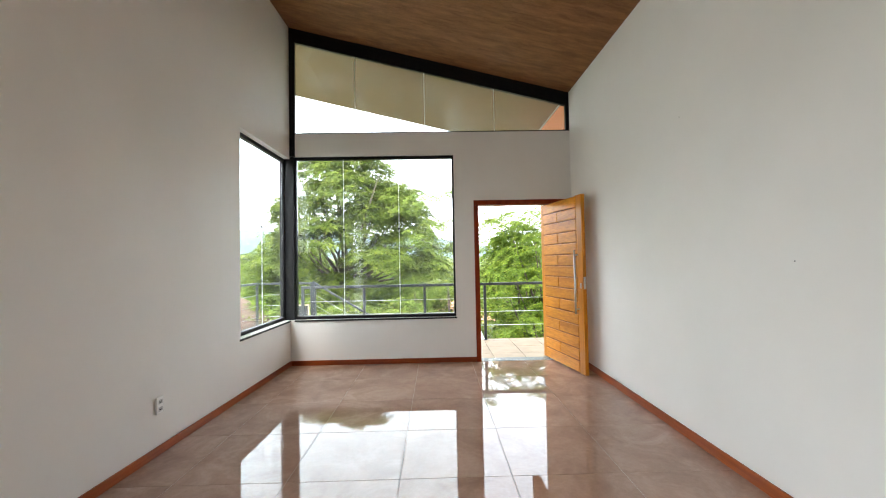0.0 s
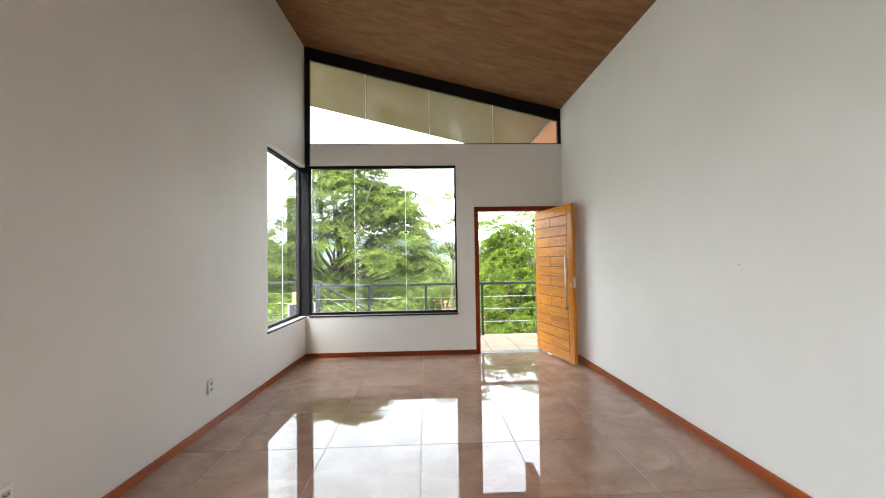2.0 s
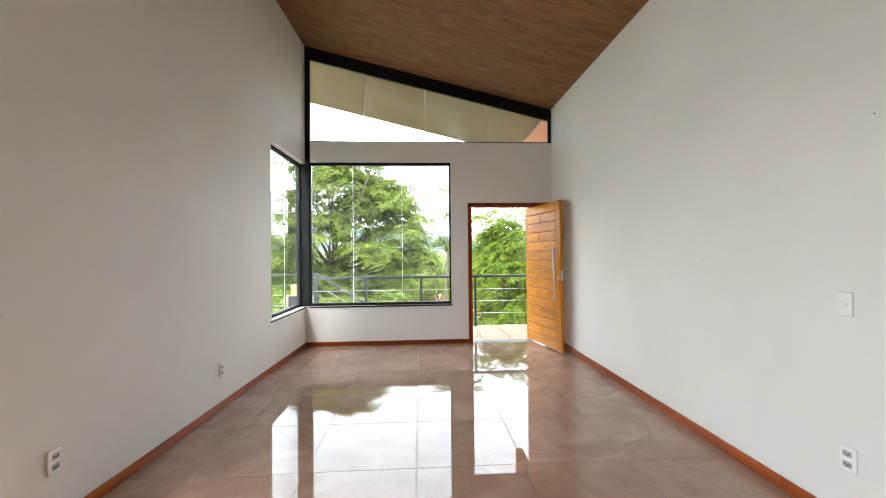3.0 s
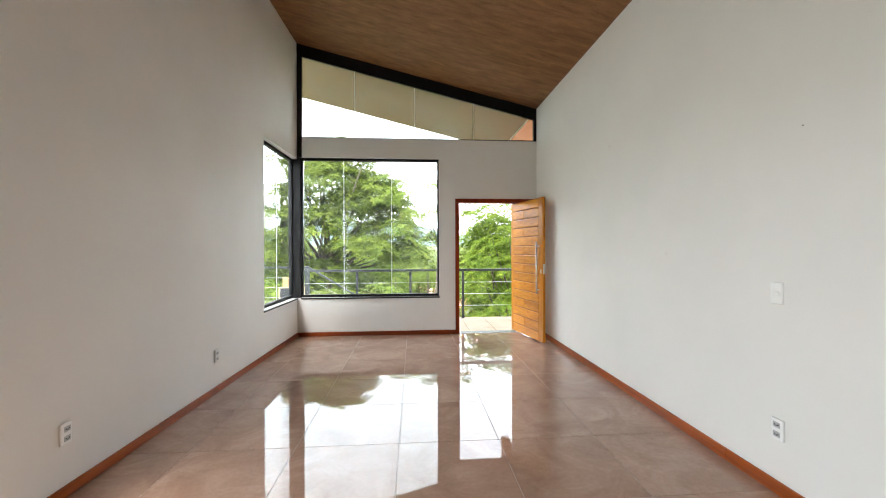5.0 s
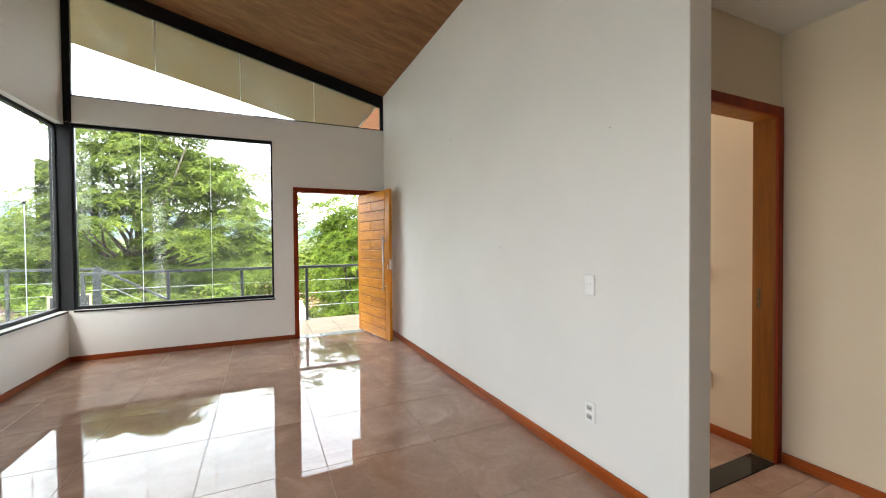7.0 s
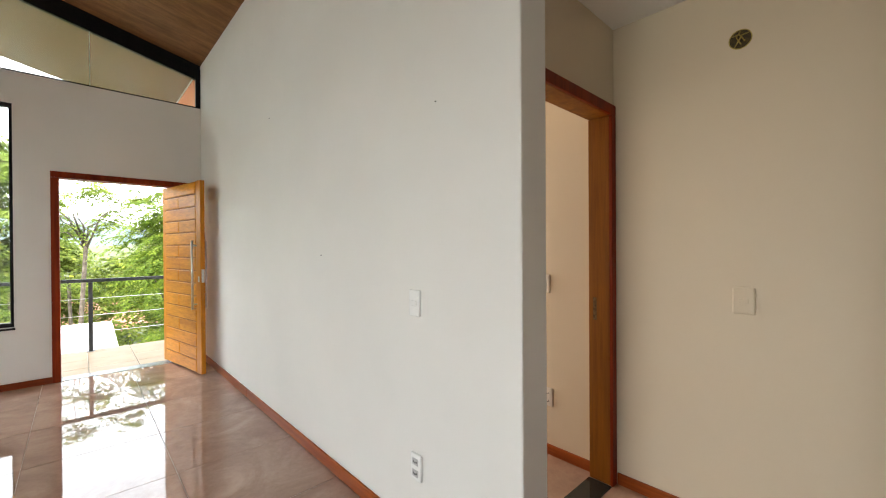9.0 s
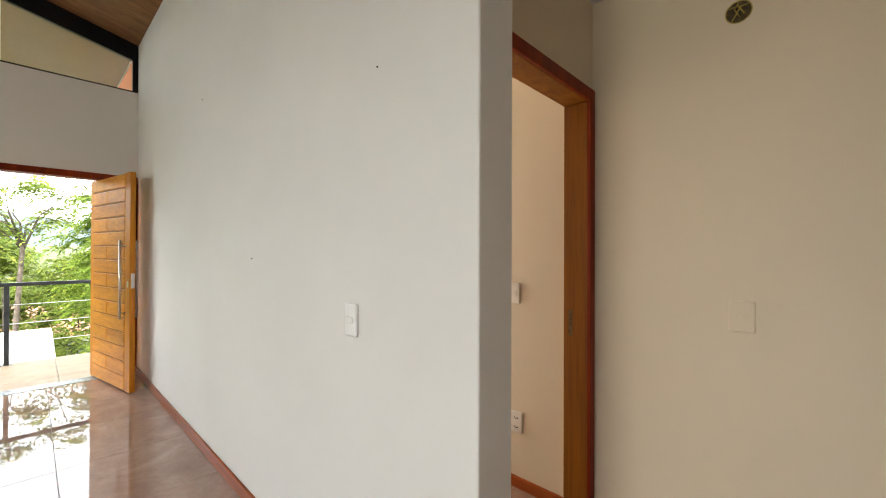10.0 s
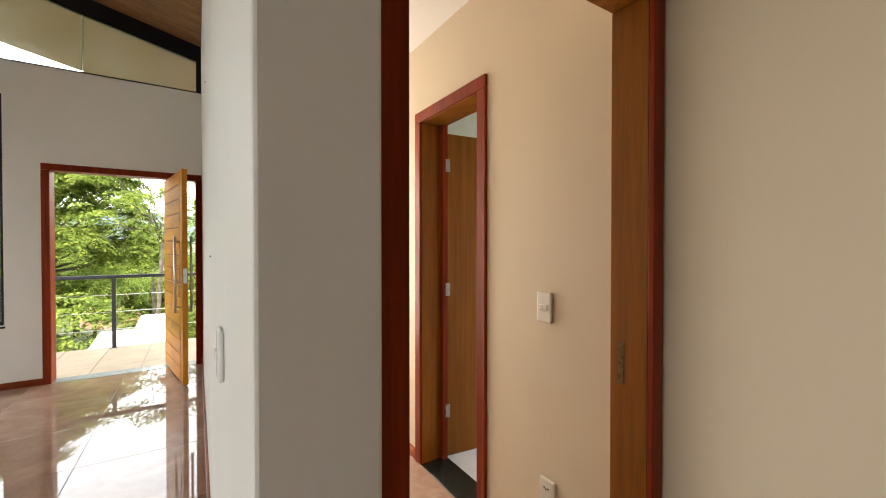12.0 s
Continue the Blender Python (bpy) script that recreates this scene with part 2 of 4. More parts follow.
bsdf(M_EDGE).inputs["IOR"].default_value = 1.3
bsdf(M_EDGE).inputs["Transmission Weight"].default_value = 0.3


def foliage(name, dark, light, yellow=(0.30, 0.34, 0.05)):
    m = mat(name, light, 0.6)
    bsdf(m).inputs["Specular IOR Level"].default_value = 0.12
    g = m.node_tree.nodes.new("ShaderNodeNewGeometry")
    col = ramp(m, g.outputs["Random Per Island"], [(0.0, tuple((p + q) / 2 for p, q in zip(dark, light))), (0.85, light), (1.0, yellow)])
    # Shade between clumps is painted into the leaf colour, with lighter young growth.
    clump_shade = nd(m, "ShaderNodeTexNoise", Scale=1.5, Detail=3.0, Roughness=0.6)
    ln(m, coords(m, (1, 1, 2.0), world_space=True), clump_shade.inputs["Vector"])
    col = mixed(m, col, ramp(m, clump_shade.outputs["Fac"], [(0.36, (0.55, 0.62, 0.6)), (0.62, (1.25, 1.22, 1.0))]), 1.0)
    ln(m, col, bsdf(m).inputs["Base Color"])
    t = m.node_tree.nodes.new("ShaderNodeBsdfTranslucent")
    ln(m, col, t.inputs["Color"])
    mix = m.node_tree.nodes.new("ShaderNodeMixShader")
    mix.inputs[0].default_value = 0.42
    out = m.node_tree.nodes["Material Output"]
    ln(m, bsdf(m).outputs[0], mix.inputs[1]), ln(m, t.outputs[0], mix.inputs[2])
    ln(m, mix.outputs[0], out.inputs["Surface"])
    return m


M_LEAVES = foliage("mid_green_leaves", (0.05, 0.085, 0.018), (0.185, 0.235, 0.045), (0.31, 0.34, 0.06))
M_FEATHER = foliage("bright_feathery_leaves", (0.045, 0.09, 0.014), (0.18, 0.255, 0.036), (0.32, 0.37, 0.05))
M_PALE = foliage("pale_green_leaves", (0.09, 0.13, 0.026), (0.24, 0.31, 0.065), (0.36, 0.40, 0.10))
M_GRASS = mottled("hill_grass", (0.055, 0.070, 0.020), (0.10, 0.115, 0.038), 0.6, 0.95, 9.0, 0.4)
M_HILL = mottled("far_hill_haze_tint", (0.085, 0.115, 0.125), (0.115, 0.145, 0.15), 0.02, 1.0)


# ---- mesh helpers ----
def box_into(bm, x0, x1, y0, y1, z0, z1, bev=0.0, m=None):
    r = bmesh.ops.create_cube(bm, size=1.0)
    vs = r["verts"]
    for v in vs:
        v.co = Vector(((x0 + x1) / 2 + v.co.x * (x1 - x0), (y0 + y1) / 2 + v.co.y * (y1 - y0), (z0 + z1) / 2 + v.co.z * (z1 - z0)))
    if bev:
        es = list({e for v in vs for e in v.link_edges})
        out = bmesh.ops.bevel(bm, geom=es, offset=bev, segments=2, affect="EDGES", profile=0.5)
        vs = list({v for f in out["faces"] for v in f.verts} | {v for v in vs if v.is_valid})
    if m is not None:
        bmesh.ops.transform(bm, matrix=m, verts=vs)
    return bm


def box(x0, x1, y0, y1, z0, z1, bev=0.0):
    return box_into(bmesh.new(), x0, x1, y0, y1, z0, z1, bev)


def tube_into(bm, pts, radius, sides=8, taper=None):
    """A round bar along a line of points."""
    pts = [Vector(p) for p in pts]
    rings = []
    for i, p in enumerate(pts):
        d = (pts[min(i + 1, len(pts) - 1)] - pts[max(i - 1, 0)]).normalized()
        q = d.to_track_quat("Z", "Y")
        r = radius if taper is None else radius + (taper - radius) * i / (len(pts) - 1)
        rings.append([bm.verts.new(p + q @ Vector((r * math.cos(a), r * math.sin(a), 0))) for a in (2 * math.pi * k / sides for k in range(sides))])
    for a, b in zip(rings, rings[1:]):
        for k in range(sides):
            bm.faces.new((a[k], a[(k + 1) % sides], b[(k + 1) % sides], b[k])).smooth = True
    bm.faces.new(rings[0][::-1]), bm.faces.new(rings[-1])
    return bm


def tube(pts, radius, sides=8, taper=None):
    return tube_into(bmesh.new(), pts, radius, sides, taper)


def cylinder(p, axis, radius, length, sides=24):
    p = Vector(p)
    return tube([p, p + Vector(axis).normalized() * length], radius, sides)


def part(name, bm, material, parent=None, label=""):
    me = bpy.data.meshes.new(name)
    bmesh.ops.recalc_face_normals(bm, faces=bm.faces[:])
    bm.to_mesh(me)
    bm.free()
    me.materials.append(material)
    ob = new(name, me)
    if parent is not None:
        ob.parent = parent
    if label:
        tagged(ob, label)
    return ob


def thing(name, label, category, group="", kind="", at=None):
    ob = new(name)
    ob.empty_display_size = 0.1
    if at is not None:
        ob.matrix_world = at
    return tagged(ob, label, category, group, kind)


def skewed(ob):
    """Turns what belongs to the west wall with it."""
    for v in ob.data.vertices:
        if v.co.x < LX + 0.06:
            v.co.x -= SKEW * (NY - v.co.y)
    return ob


def cells(xs, ys, zs, hole):
    """A solid of grid cells with openings; only its skin is built. hole(cx, cy, cz) is true in an opening."""
    bm = bmesh.new()
    n = (len(xs) - 1, len(ys) - 1, len(zs) - 1)
    solid = lambda i, j, k: 0 <= i < n[0] and 0 <= j < n[1] and 0 <= k < n[2] and not hole((xs[i] + xs[i + 1]) / 2, (ys[j] + ys[j + 1]) / 2, (zs[k] + zs[k + 1]) / 2)
    made = {}

    def vert(i, j, k):
        if (i, j, k) not in made:
            made[i, j, k] = bm.verts.new((xs[i], ys[j], zs[k]))
        return made[i, j, k]
    for i in range(n[0]):
        for j in range(n[1]):
            for k in range(n[2]):
                if not solid(i, j, k):
                    continue
                for d, quad in (((-1, 0, 0), ((0, 0, 0), (0, 0, 1), (0, 1, 1), (0, 1, 0))), ((1, 0, 0), ((1, 0, 0), (1, 1, 0), (1, 1, 1), (1, 0, 1))),
                                ((0, -1, 0), ((0, 0, 0), (1, 0, 0), (1, 0, 1), (0, 0, 1))), ((0, 1, 0), ((0, 1, 0), (0, 1, 1), (1, 1, 1), (1, 1, 0))),
                                ((0, 0, -1), ((0, 0, 0), (0, 1, 0), (1, 1, 0), (1, 0, 0))), ((0, 0, 1), ((0, 0, 1), (1, 0, 1), (1, 1, 1), (0, 1, 1)))):
                    if not solid(i + d[0], j + d[1], k + d[2]):
                        bm.faces.new([vert(i + a, j + b, k + c) for a, b, c in quad])
    return bm


def sloped(x0, x1, y0, y1, lo, hi):
    """A slab between two offsets from the sloping ceiling plane."""
    bm = bmesh.new()
    v = [bm.verts.new((x, y, roof_z(x) + d)) for d in (lo, hi) for x, y in ((x0, y0), (x1, y0), (x1, y1), (x0, y1))]
    for q in ((3, 2, 1, 0), (4, 5, 6, 7), (0, 1, 5, 4), (1, 2, 6, 5), (2, 3, 7, 6), (3, 0, 4, 7)):
        bm.faces.new([v[i] for i in q])
    return bm


# ---- the house's shell ----
wall_north = part("wall_north", cells([LX, -1.63, 0.512, 0.80, 2.06, RX], [NY, NY + WT], [-0.25, 0, SILL, 2.12, HEAD, CLERE],
                  lambda x, y, z: (-1.63 < x < 0.512 and SILL < z < HEAD) or (0.80 < x < 2.06 and 0 < z < 2.12) or (x < -1.63 and SILL < z < HEAD)), M_WALL)
tagged(wall_north, "off-white painted wall with window and door openings", "wall", kind="structure")

# The low southern opening is added out of view, to admit fill light.
wall_west = part("wall_west", cells([LX - WT, LX], [SY, -0.35, 1.20, 4.518, NY - 0.01, NY + WT], [-0.25, 0, SILL, 2.5, 2.75, 4.64],
                 lambda x, y, z: (4.518 < y and SILL < z < 2.75) or (-0.35 < y < 1.20 and 0 < z < 2.5)), M_WALL)
tagged(skewed(wall_west), "tall off-white painted wall with a corner window opening", "wall", kind="structure")

wall_east = part("wall_east", cells([RX, 2.254], [ENDY, NY + WT], [-0.25, roof_z(RX) + 0.01], lambda x, y, z: False), M_WALL)
bev_ = wall_east.modifiers.new("soft_arris", "BEVEL")
bev_.width, bev_.segments, bev_.limit_method = 0.006, 2, "ANGLE"
tagged(wall_east, "tall off-white painted wall ending at the hall", "wall", kind="structure")

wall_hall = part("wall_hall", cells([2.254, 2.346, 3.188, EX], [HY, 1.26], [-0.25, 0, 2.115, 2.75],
                 lambda x, y, z: 2.346 < x < 3.188 and 0 < z < 2.115), M_HALL_DIM)
tagged(wall_hall, "off-white wall with the hall doorway, warm dimness put into its colour", "wall", kind="structure")

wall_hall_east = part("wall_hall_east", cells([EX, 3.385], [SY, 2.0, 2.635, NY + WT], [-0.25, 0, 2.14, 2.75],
                      lambda x, y, z: (2.0 < y < 2.635 and 0 < z < 2.14)), M_HALL_DIM)
tagged(wall_hall_east, "off-white wall with a narrow bathroom doorway, warm dimness put into its colour", "wall", kind="structure")

wall_south = part("wall_south", cells([LX - 0.5, 3.385], [SY - WT, SY], [-0.25, 4.76], lambda x, y, z: False), M_WALL)
tagged(wall_south, "plain off-white end wall of the room", "wall", kind="structure")
# Wall added out of view, to block light from reaching the hall.
wall_east_south = part("wall_east_south", cells([RX, 2.254], [SY, 0.08], [-0.25, roof_z(RX) + 0.01], lambda x, y, z: False), M_WALL)
tagged(wall_east_south, "added unseen wall keeping the west light off the hall", "wall", kind="structure")
wall_bulkhead = part("wall_bulkhead", cells([2.12, 2.254], [0.081, ENDY - 0.001], [2.59, roof_z(2.12)], lambda x, y, z: False), M_WALL)
tagged(wall_bulkhead, "off-white wall above the hall opening", "wall", kind="structure")
# The opening is unseen and added, to let light into the corridor.
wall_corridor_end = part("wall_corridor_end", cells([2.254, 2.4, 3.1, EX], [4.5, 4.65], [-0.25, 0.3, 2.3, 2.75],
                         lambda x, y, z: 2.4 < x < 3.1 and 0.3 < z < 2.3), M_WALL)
tagged(wall_corridor_end, "off-white corridor end wall with an added, unseen opening", "wall", kind="structure")
wall_bath = part("wall_bath", cells([3.385, 5.2, 5.35], [1.3, 1.45, 3.4, 3.55], [-0.25, 1.0, 2.2, 2.75],
                 lambda x, y, z: (x < 5.2 and 1.45 < y < 3.4) or (x > 5.2 and 1.45 < y < 3.4 and 1.0 < z < 2.2)), M_WHITE_TILE)
tagged(wall_bath, "white tiled bathroom walls", "wall", kind="structure")

# ceiling boards: one mesh, board by board
bm_ = bmesh.new()
y_ = SY
while y_ < NY - 0.001:
    y1_ = min(y_ + 0.2, NY)
    t_ = sloped(LX - 0.02, RX + 0.01, y_ + 0.001, y1_ - 0.001, 0, 0.02)
    me_ = bpy.data.meshes.new("board")
    t_.to_mesh(me_), t_.free()
    bm_.from_mesh(me_)
    bpy.data.meshes.remove(me_)
    y_ = y1_
ceiling = tagged(skewed(part("ceiling", bm_, M_CEIL)), "sloping ceiling of dark brown wood-look boards", "ceiling", kind="structure")
roof_slab = tagged(part("roof", sloped(LX - 0.9, RX + 0.5, SY - 0.3, 8.44, 0.024, 0.16), M_RENDER), "sloping roof slab with a wide overhang", "roof", kind="structure")
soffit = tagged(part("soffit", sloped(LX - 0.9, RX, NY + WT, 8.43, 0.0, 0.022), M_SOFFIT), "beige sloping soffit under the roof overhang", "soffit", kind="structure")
soffit_trim = tagged(part("soffit_trim", sloped(LX, RX - 0.003, NY + WT + 0.002, NY + WT + 0.09, -0.05, -0.002), M_RENDER), "pale cornice strip under the soffit", "trim", kind="structure")
hall_ceiling = tagged(part("ceiling_hall", box(2.255, EX - 0.001, SY, HY - 0.001, 2.59, 2.70), M_CEILW), "flat white hall ceiling", "ceiling", kind="structure")
corridor_ceiling = tagged(part("ceiling_corridor", box(2.255, EX - 0.001, 1.261, 4.499, 2.60, 2.74), M_CEILW), "flat white corridor ceiling", "ceiling", kind="structure")
bath_ceiling = tagged(part("ceiling_bath", box(3.386, 5.34, 1.31, 3.54, 2.751, 2.86), M_CEILW), "flat white bathroom ceiling", "ceiling", kind="structure")
hall_roof = tagged(part("roof_hall", box(2.255, 5.4, SY - 0.3, 4.7, 2.87, 2.98), M_RENDER), "flat roof slab over the hall", "roof", kind="structure")
wall_terrace = tagged(part("wall_terrace", cells([RX, 2.254], [NY + WT + 0.001, 8.42], [2.95, roof_z(2.254)], lambda x, y, z: False), M_ORANGE),
                      "orange painted beam under the roof edge", "beam", kind="structure")

# ---- steel corner post and clerestory ----
corner_post = thing("corner_post", "black steel corner post between two windows", "post")
part("post", box(LX - 0.14, LX + 0.055, NY + 0.005, NY + 0.13, SILL, HEAD, 0.004), M_BLACK, corner_post)
part("upper_post", box(LX + 0.001, LX + 0.075, NY - 0.004, NY + 0.05, HEAD, roof_z(LX) - 0.1, 0.003), M_BLACK, corner_post)
part("cable", tube([(LX + 0.012, NY - 0.012, 3.05), (LX + 0.05, NY - 0.02, 3.0), (LX + 0.055, NY - 0.012, 2.9), (LX + 0.03, NY - 0.01, 2.79)], 0.006), M_BLACK, corner_post, "loose black cable")

roof_beam = tagged(part("roof_beam", sloped(LX + 0.001, RX - 0.001, NY - 0.006, NY + 0.045, -0.185, -0.001), M_BLACK), "black steel beam along the sloping ceiling edge", "beam")
clerestory = thing("window_2", "trapezoid clerestory window of four frameless panes under the roof", "window", kind="structure")
part("window_frame", box(LX + 0.076, RX - 0.001, NY + 0.0, NY + 0.05, CLERE, CLERE + 0.014), M_BLACK, clerestory, "black bottom track")
part("window_frame", cells([RX - 0.05, RX - 0.001], [NY - 0.004, NY + 0.045], [CLERE, roof_z(RX) - 0.17], lambda x, y, z: False), M_BLACK, clerestory, "black end post")
joints_ = [LX + 0.076, -0.807, 0.131, 1.078, RX - 0.051]
for a_, b_ in zip(joints_, joints_[1:]):
    bm_ = bmesh.new()
    vs_ = [bm_.verts.new((x, y, z)) for y in (NY + 0.022, NY + 0.030) for x, z in ((a_ + 0.003, CLERE + 0.012), (b_ - 0.003, CLERE + 0.012), (b_ - 0.003, roof_z(b_) - 0.18), (a_ + 0.003, roof_z(a_) - 0.18))]
    for q in ((0, 1, 2, 3), (7, 6, 5, 4), (0, 4, 5, 1), (1, 5, 6, 2), (2, 6, 7, 3), (3, 7, 4, 0)):
        bm_.faces.new([vs_[i] for i in q])
    part("pane", bm_, M_SMEARED, clerestory).visible_shadow = False
for x_ in joints_[1:-1]:
    part("pane_joint", cells([x_ - 0.003, x_ + 0.003], [NY + 0.021, NY + 0.031], [CLERE + 0.02, roof_z(x_) - 0.185], lambda x, y, z: False), M_EDGE, clerestory, "pale silicone joint")


# ---- big windows ----
def glazed(ob, axis, plane, a, b, z0, z1, joints, rim=0.04):
    """Black frame with frameless panes on the plane; axis is the way that it runs along."""
    def bx(u0, u1, d0, d1, w0, w1, bev=0.0):
        return box(u0, u1, plane + d0, plane + d1, w0, w1, bev) if axis == "x" else box(plane + d0, plane + d1, u0, u1, w0, w1, bev)
    part("window_frame", bx(a, b, -0.03, 0.03, z1 - rim, z1, 0.003), M_BLACK, ob, "black top rail")
    part("window_frame", bx(a, b, -0.03, 0.03, z0, z0 + rim, 0.003), M_BLACK, ob, "black bottom rail")
    part("window_frame", bx(a, a + rim * 0.6, -0.03, 0.03, z0 + rim, z1 - rim, 0.003), M_BLACK, ob, "black side rail")
    part("window_frame", bx(b - rim * 0.6, b, -0.03, 0.03, z0 + rim, z1 - rim, 0.003), M_BLACK, ob, "black side rail")
    edges = [a + rim * 0.6, *joints, b - rim * 0.6]
    for u0, u1 in zip(edges, edges[1:]):
        part("pane", bx(u0 + 0.002, u1 - 0.002, -0.004, 0.004, z0 + rim - 0.005, z1 - rim + 0.005), M_GLASS, ob).visible_shadow = False
    for u in joints:
        part("pane_joint", bx(u - 0.003, u + 0.003, -0.005, 0.005, z0 + rim, z1 - rim), M_EDGE, ob, "pale glass edge at the joint")
        part("latch", bx(u - 0.014, u + 0.014, -0.014, 0.014, 1.78, 1.805, 0.004), M_BLACK, ob, "small black latch")


window_front = thing("window_1", "large black-framed window of three frameless panes", "window", kind="structure")
glazed(window_front, "x", NY + 0.06, LX + 0.056, 0.510, SILL + 0.002, HEAD - 0.002, [-0.985, -0.24])
part("window_sill", box(LX + 0.056, 0.52, NY - 0.014, NY + 0.03, SILL - 0.022, SILL - 0.002, 0.003), M_BLACK, window_front, "black sill strip")
window_side = thing("window_3", "black-framed side window meeting the corner post", "window", kind="structure")
glazed(window_side, "y", LX - 0.10, 4.520, NY + 0.004, SILL + 0.002, 2.748, [5.19])
part("window_sill", box(LX - 0.07, LX + 0.014, 4.50, NY - 0.015, SILL - 0.022, SILL - 0.002, 0.003), M_BLACK, window_side, "black sill strip")
for ob_ in window_side.children:
    skewed(ob_)

# ---- skirting ----
def skirting(name, bm, m):
    return tagged(skewed(part(name, bm, m)) if name == "baseboard_west" else part(name, bm, m), "red-brown varnished wooden skirting board", "skirting", kind="structure")


skirting("baseboard_north", box(LX + 0.016, 0.77, NY - 0.015, NY - 0.001, 0.001, 0.065, 0.003), M_SKIRT_X)
skirting("baseboard_west", box(LX + 0.001, LX + 0.015, 1.25, NY - 0.001, 0.001, 0.065, 0.003), M_SKIRT_Y)
for a_, b_ in ((SY, 0.08), (ENDY, 1.90), (1.902, 3.99), (3.992, NY - 0.03)):
    skirting("baseboard_east", box(RX - 0.015, RX - 0.001, a_, b_, 0.001, 0.075, 0.003), M_SKIRT_Y)
skirting("baseboard_hall", box(EX - 0.015, EX - 0.001, SY, HY - 0.02, 0.001, 0.065, 0.003), M_SKIRT_Y)
skirting("baseboard_corridor", box(EX - 0.015, EX - 0.001, 1.262, 1.962, 0.001, 0.065, 0.003), M_SKIRT_Y)
skirting("baseboard_corridor_far", box(EX - 0.015, EX - 0.001, 2.675, 4.4, 0.001, 0.065, 0.003), M_SKIRT_Y)

# ---- front door: frame and pivoting leaf ----
front_frame = thing("door_frame", "red-brown varnished wooden frame of the wide front door", "door frame")
part("side_casing", box(0.770, 0.832, NY - 0.016, NY - 0.001, 0.0, 2.088, 0.003), M_TRIM, front_frame)
part("side_casing", box(2.030, 2.095, NY - 0.016, NY - 0.001, 0.0, 2.088, 0.003), M_TRIM, front_frame)
part("head_casing", box(0.770, 2.095, NY - 0.016, NY - 0.001, 2.09, 2.152, 0.003), M_TRIM, front_frame)
part("jamb", box(0.802, 0.832, NY, NY + WT, 0.0, 2.088, 0.003), M_TRIM, front_frame)
part("jamb", box(2.030, 2.058, NY, NY + WT, 0.0, 2.088, 0.003), M_TRIM, front_frame)
part("head_jamb", box(0.802, 2.058, NY, NY + WT, 2.09, 2.118, 0.003), M_TRIM, front_frame)
front_threshold = tagged(part("threshold_front", box(0.833, 2.029, NY - 0.002, NY + WT + 0.02, -0.05, 0.003, 0.002), M_GREYSTONE), "grey granite door threshold", "threshold", kind="structure")

LEAF_W, LEAF_H, LEAF_T = 1.02, 2.075, 0.045
door_leaf = thing("front_door", "open honey-varnished wooden pivot door of stacked planks", "door",
                  at=pose(1.925, 4.975, 0.012, 0, 0, 11.0))
# leaf frame: y runs from the lock edge to the pivot edge, x points at the wall behind
part("lock_stile", box(0, LEAF_T, 0, 0.115, 0, LEAF_H, 0.004), M_STILE, door_leaf)
part("pivot_stile", box(0, LEAF_T, LEAF_W - 0.075, LEAF_W, 0, LEAF_H, 0.004), M_STILE, door_leaf)
rows_ = 15
ph_ = LEAF_H / rows_
for i_ in range(rows_):
    z0_, z1_ = i_ * ph_ + 0.006, (i_ + 1) * ph_ - 0.006
    spans_ = [(0.117, LEAF_W - 0.077)] if i_ % 2 == 0 else [(0.117, 0.556), (0.562, LEAF_W - 0.077)]
    for a_, b_ in spans_:
        part("plank", box(-0.004, LEAF_T + 0.004, a_, b_, z0_, z1_, 0.007), M_LEAF, door_leaf)
# Darker wood than the planks: the grooves' shade is put into the colour.
part("core", box(0.008, LEAF_T - 0.008, 0.1, LEAF_W - 0.06, 0.004, LEAF_H - 0.004), M_LINING, door_leaf, "core in darker wood, groove shade put into its colour")
for side_, sx_ in ((-1, -0.045), (1, LEAF_T + 0.045)):
    pull_ = part("pull_handle", cylinder((sx_, 0.095, 0.69), (0, 0, 1), 0.011, 0.74, 16), M_STEEL, door_leaf, "long brushed steel bar")
    for z_ in (0.745, 1.375):
        x_in = 0.0 if side_ < 0 else LEAF_T
        part("standoff", tube([(x_in, 0.095, z_), (sx_, 0.095, z_)], 0.008, 12), M_STEEL, pull_)
lock_ = part("lock_plate", box(0.008, LEAF_T - 0.008, -0.003, 0.002, 0.98, 1.12, 0.001), M_STEEL, door_leaf, "steel lock face plate")
part("bolt", box(0.016, LEAF_T - 0.016, -0.012, -0.003, 1.03, 1.07, 0.001), M_STEEL, lock_)
part("escutcheon", box(-0.006, 0.001, 0.03, 0.055, 0.985, 1.045, 0.002), M_STEEL, door_leaf, "steel cylinder plate")
part("pivot", cylinder((LEAF_T / 2, 0.86, -0.012), (0, 0, 1), 0.014, 0.014, 12), M_STEEL, door_leaf, "steel floor pivot")

# ---- hall doorway ----
hall_frame = thing("door_frame", "brown wooden door lining with red-brown casing and no leaf", "door frame")
part("side_casing", box(2.300, 2.373, HY - 0.018, HY - 0.001, 0.0, 2.09, 0.003), M_TRIM, hall_frame)
part("side_casing", box(3.160, 3.212, HY - 0.018, HY - 0.001, 0.0, 2.09, 0.003), M_TRIM, hall_frame)
part("head_casing", box(2.300, 3.212, HY - 0.018, HY - 0.001, 2.092, 2.15, 0.003), M_TRIM, hall_frame)
part("jamb", box(2.347, 2.373, HY, 1.262, 0.004, 2.09, 0.002), M_LINING, hall_frame)
jamb_ = part("jamb", box(3.160, 3.187, HY, 1.262, 0.004, 2.09, 0.002), M_LINING, hall_frame)
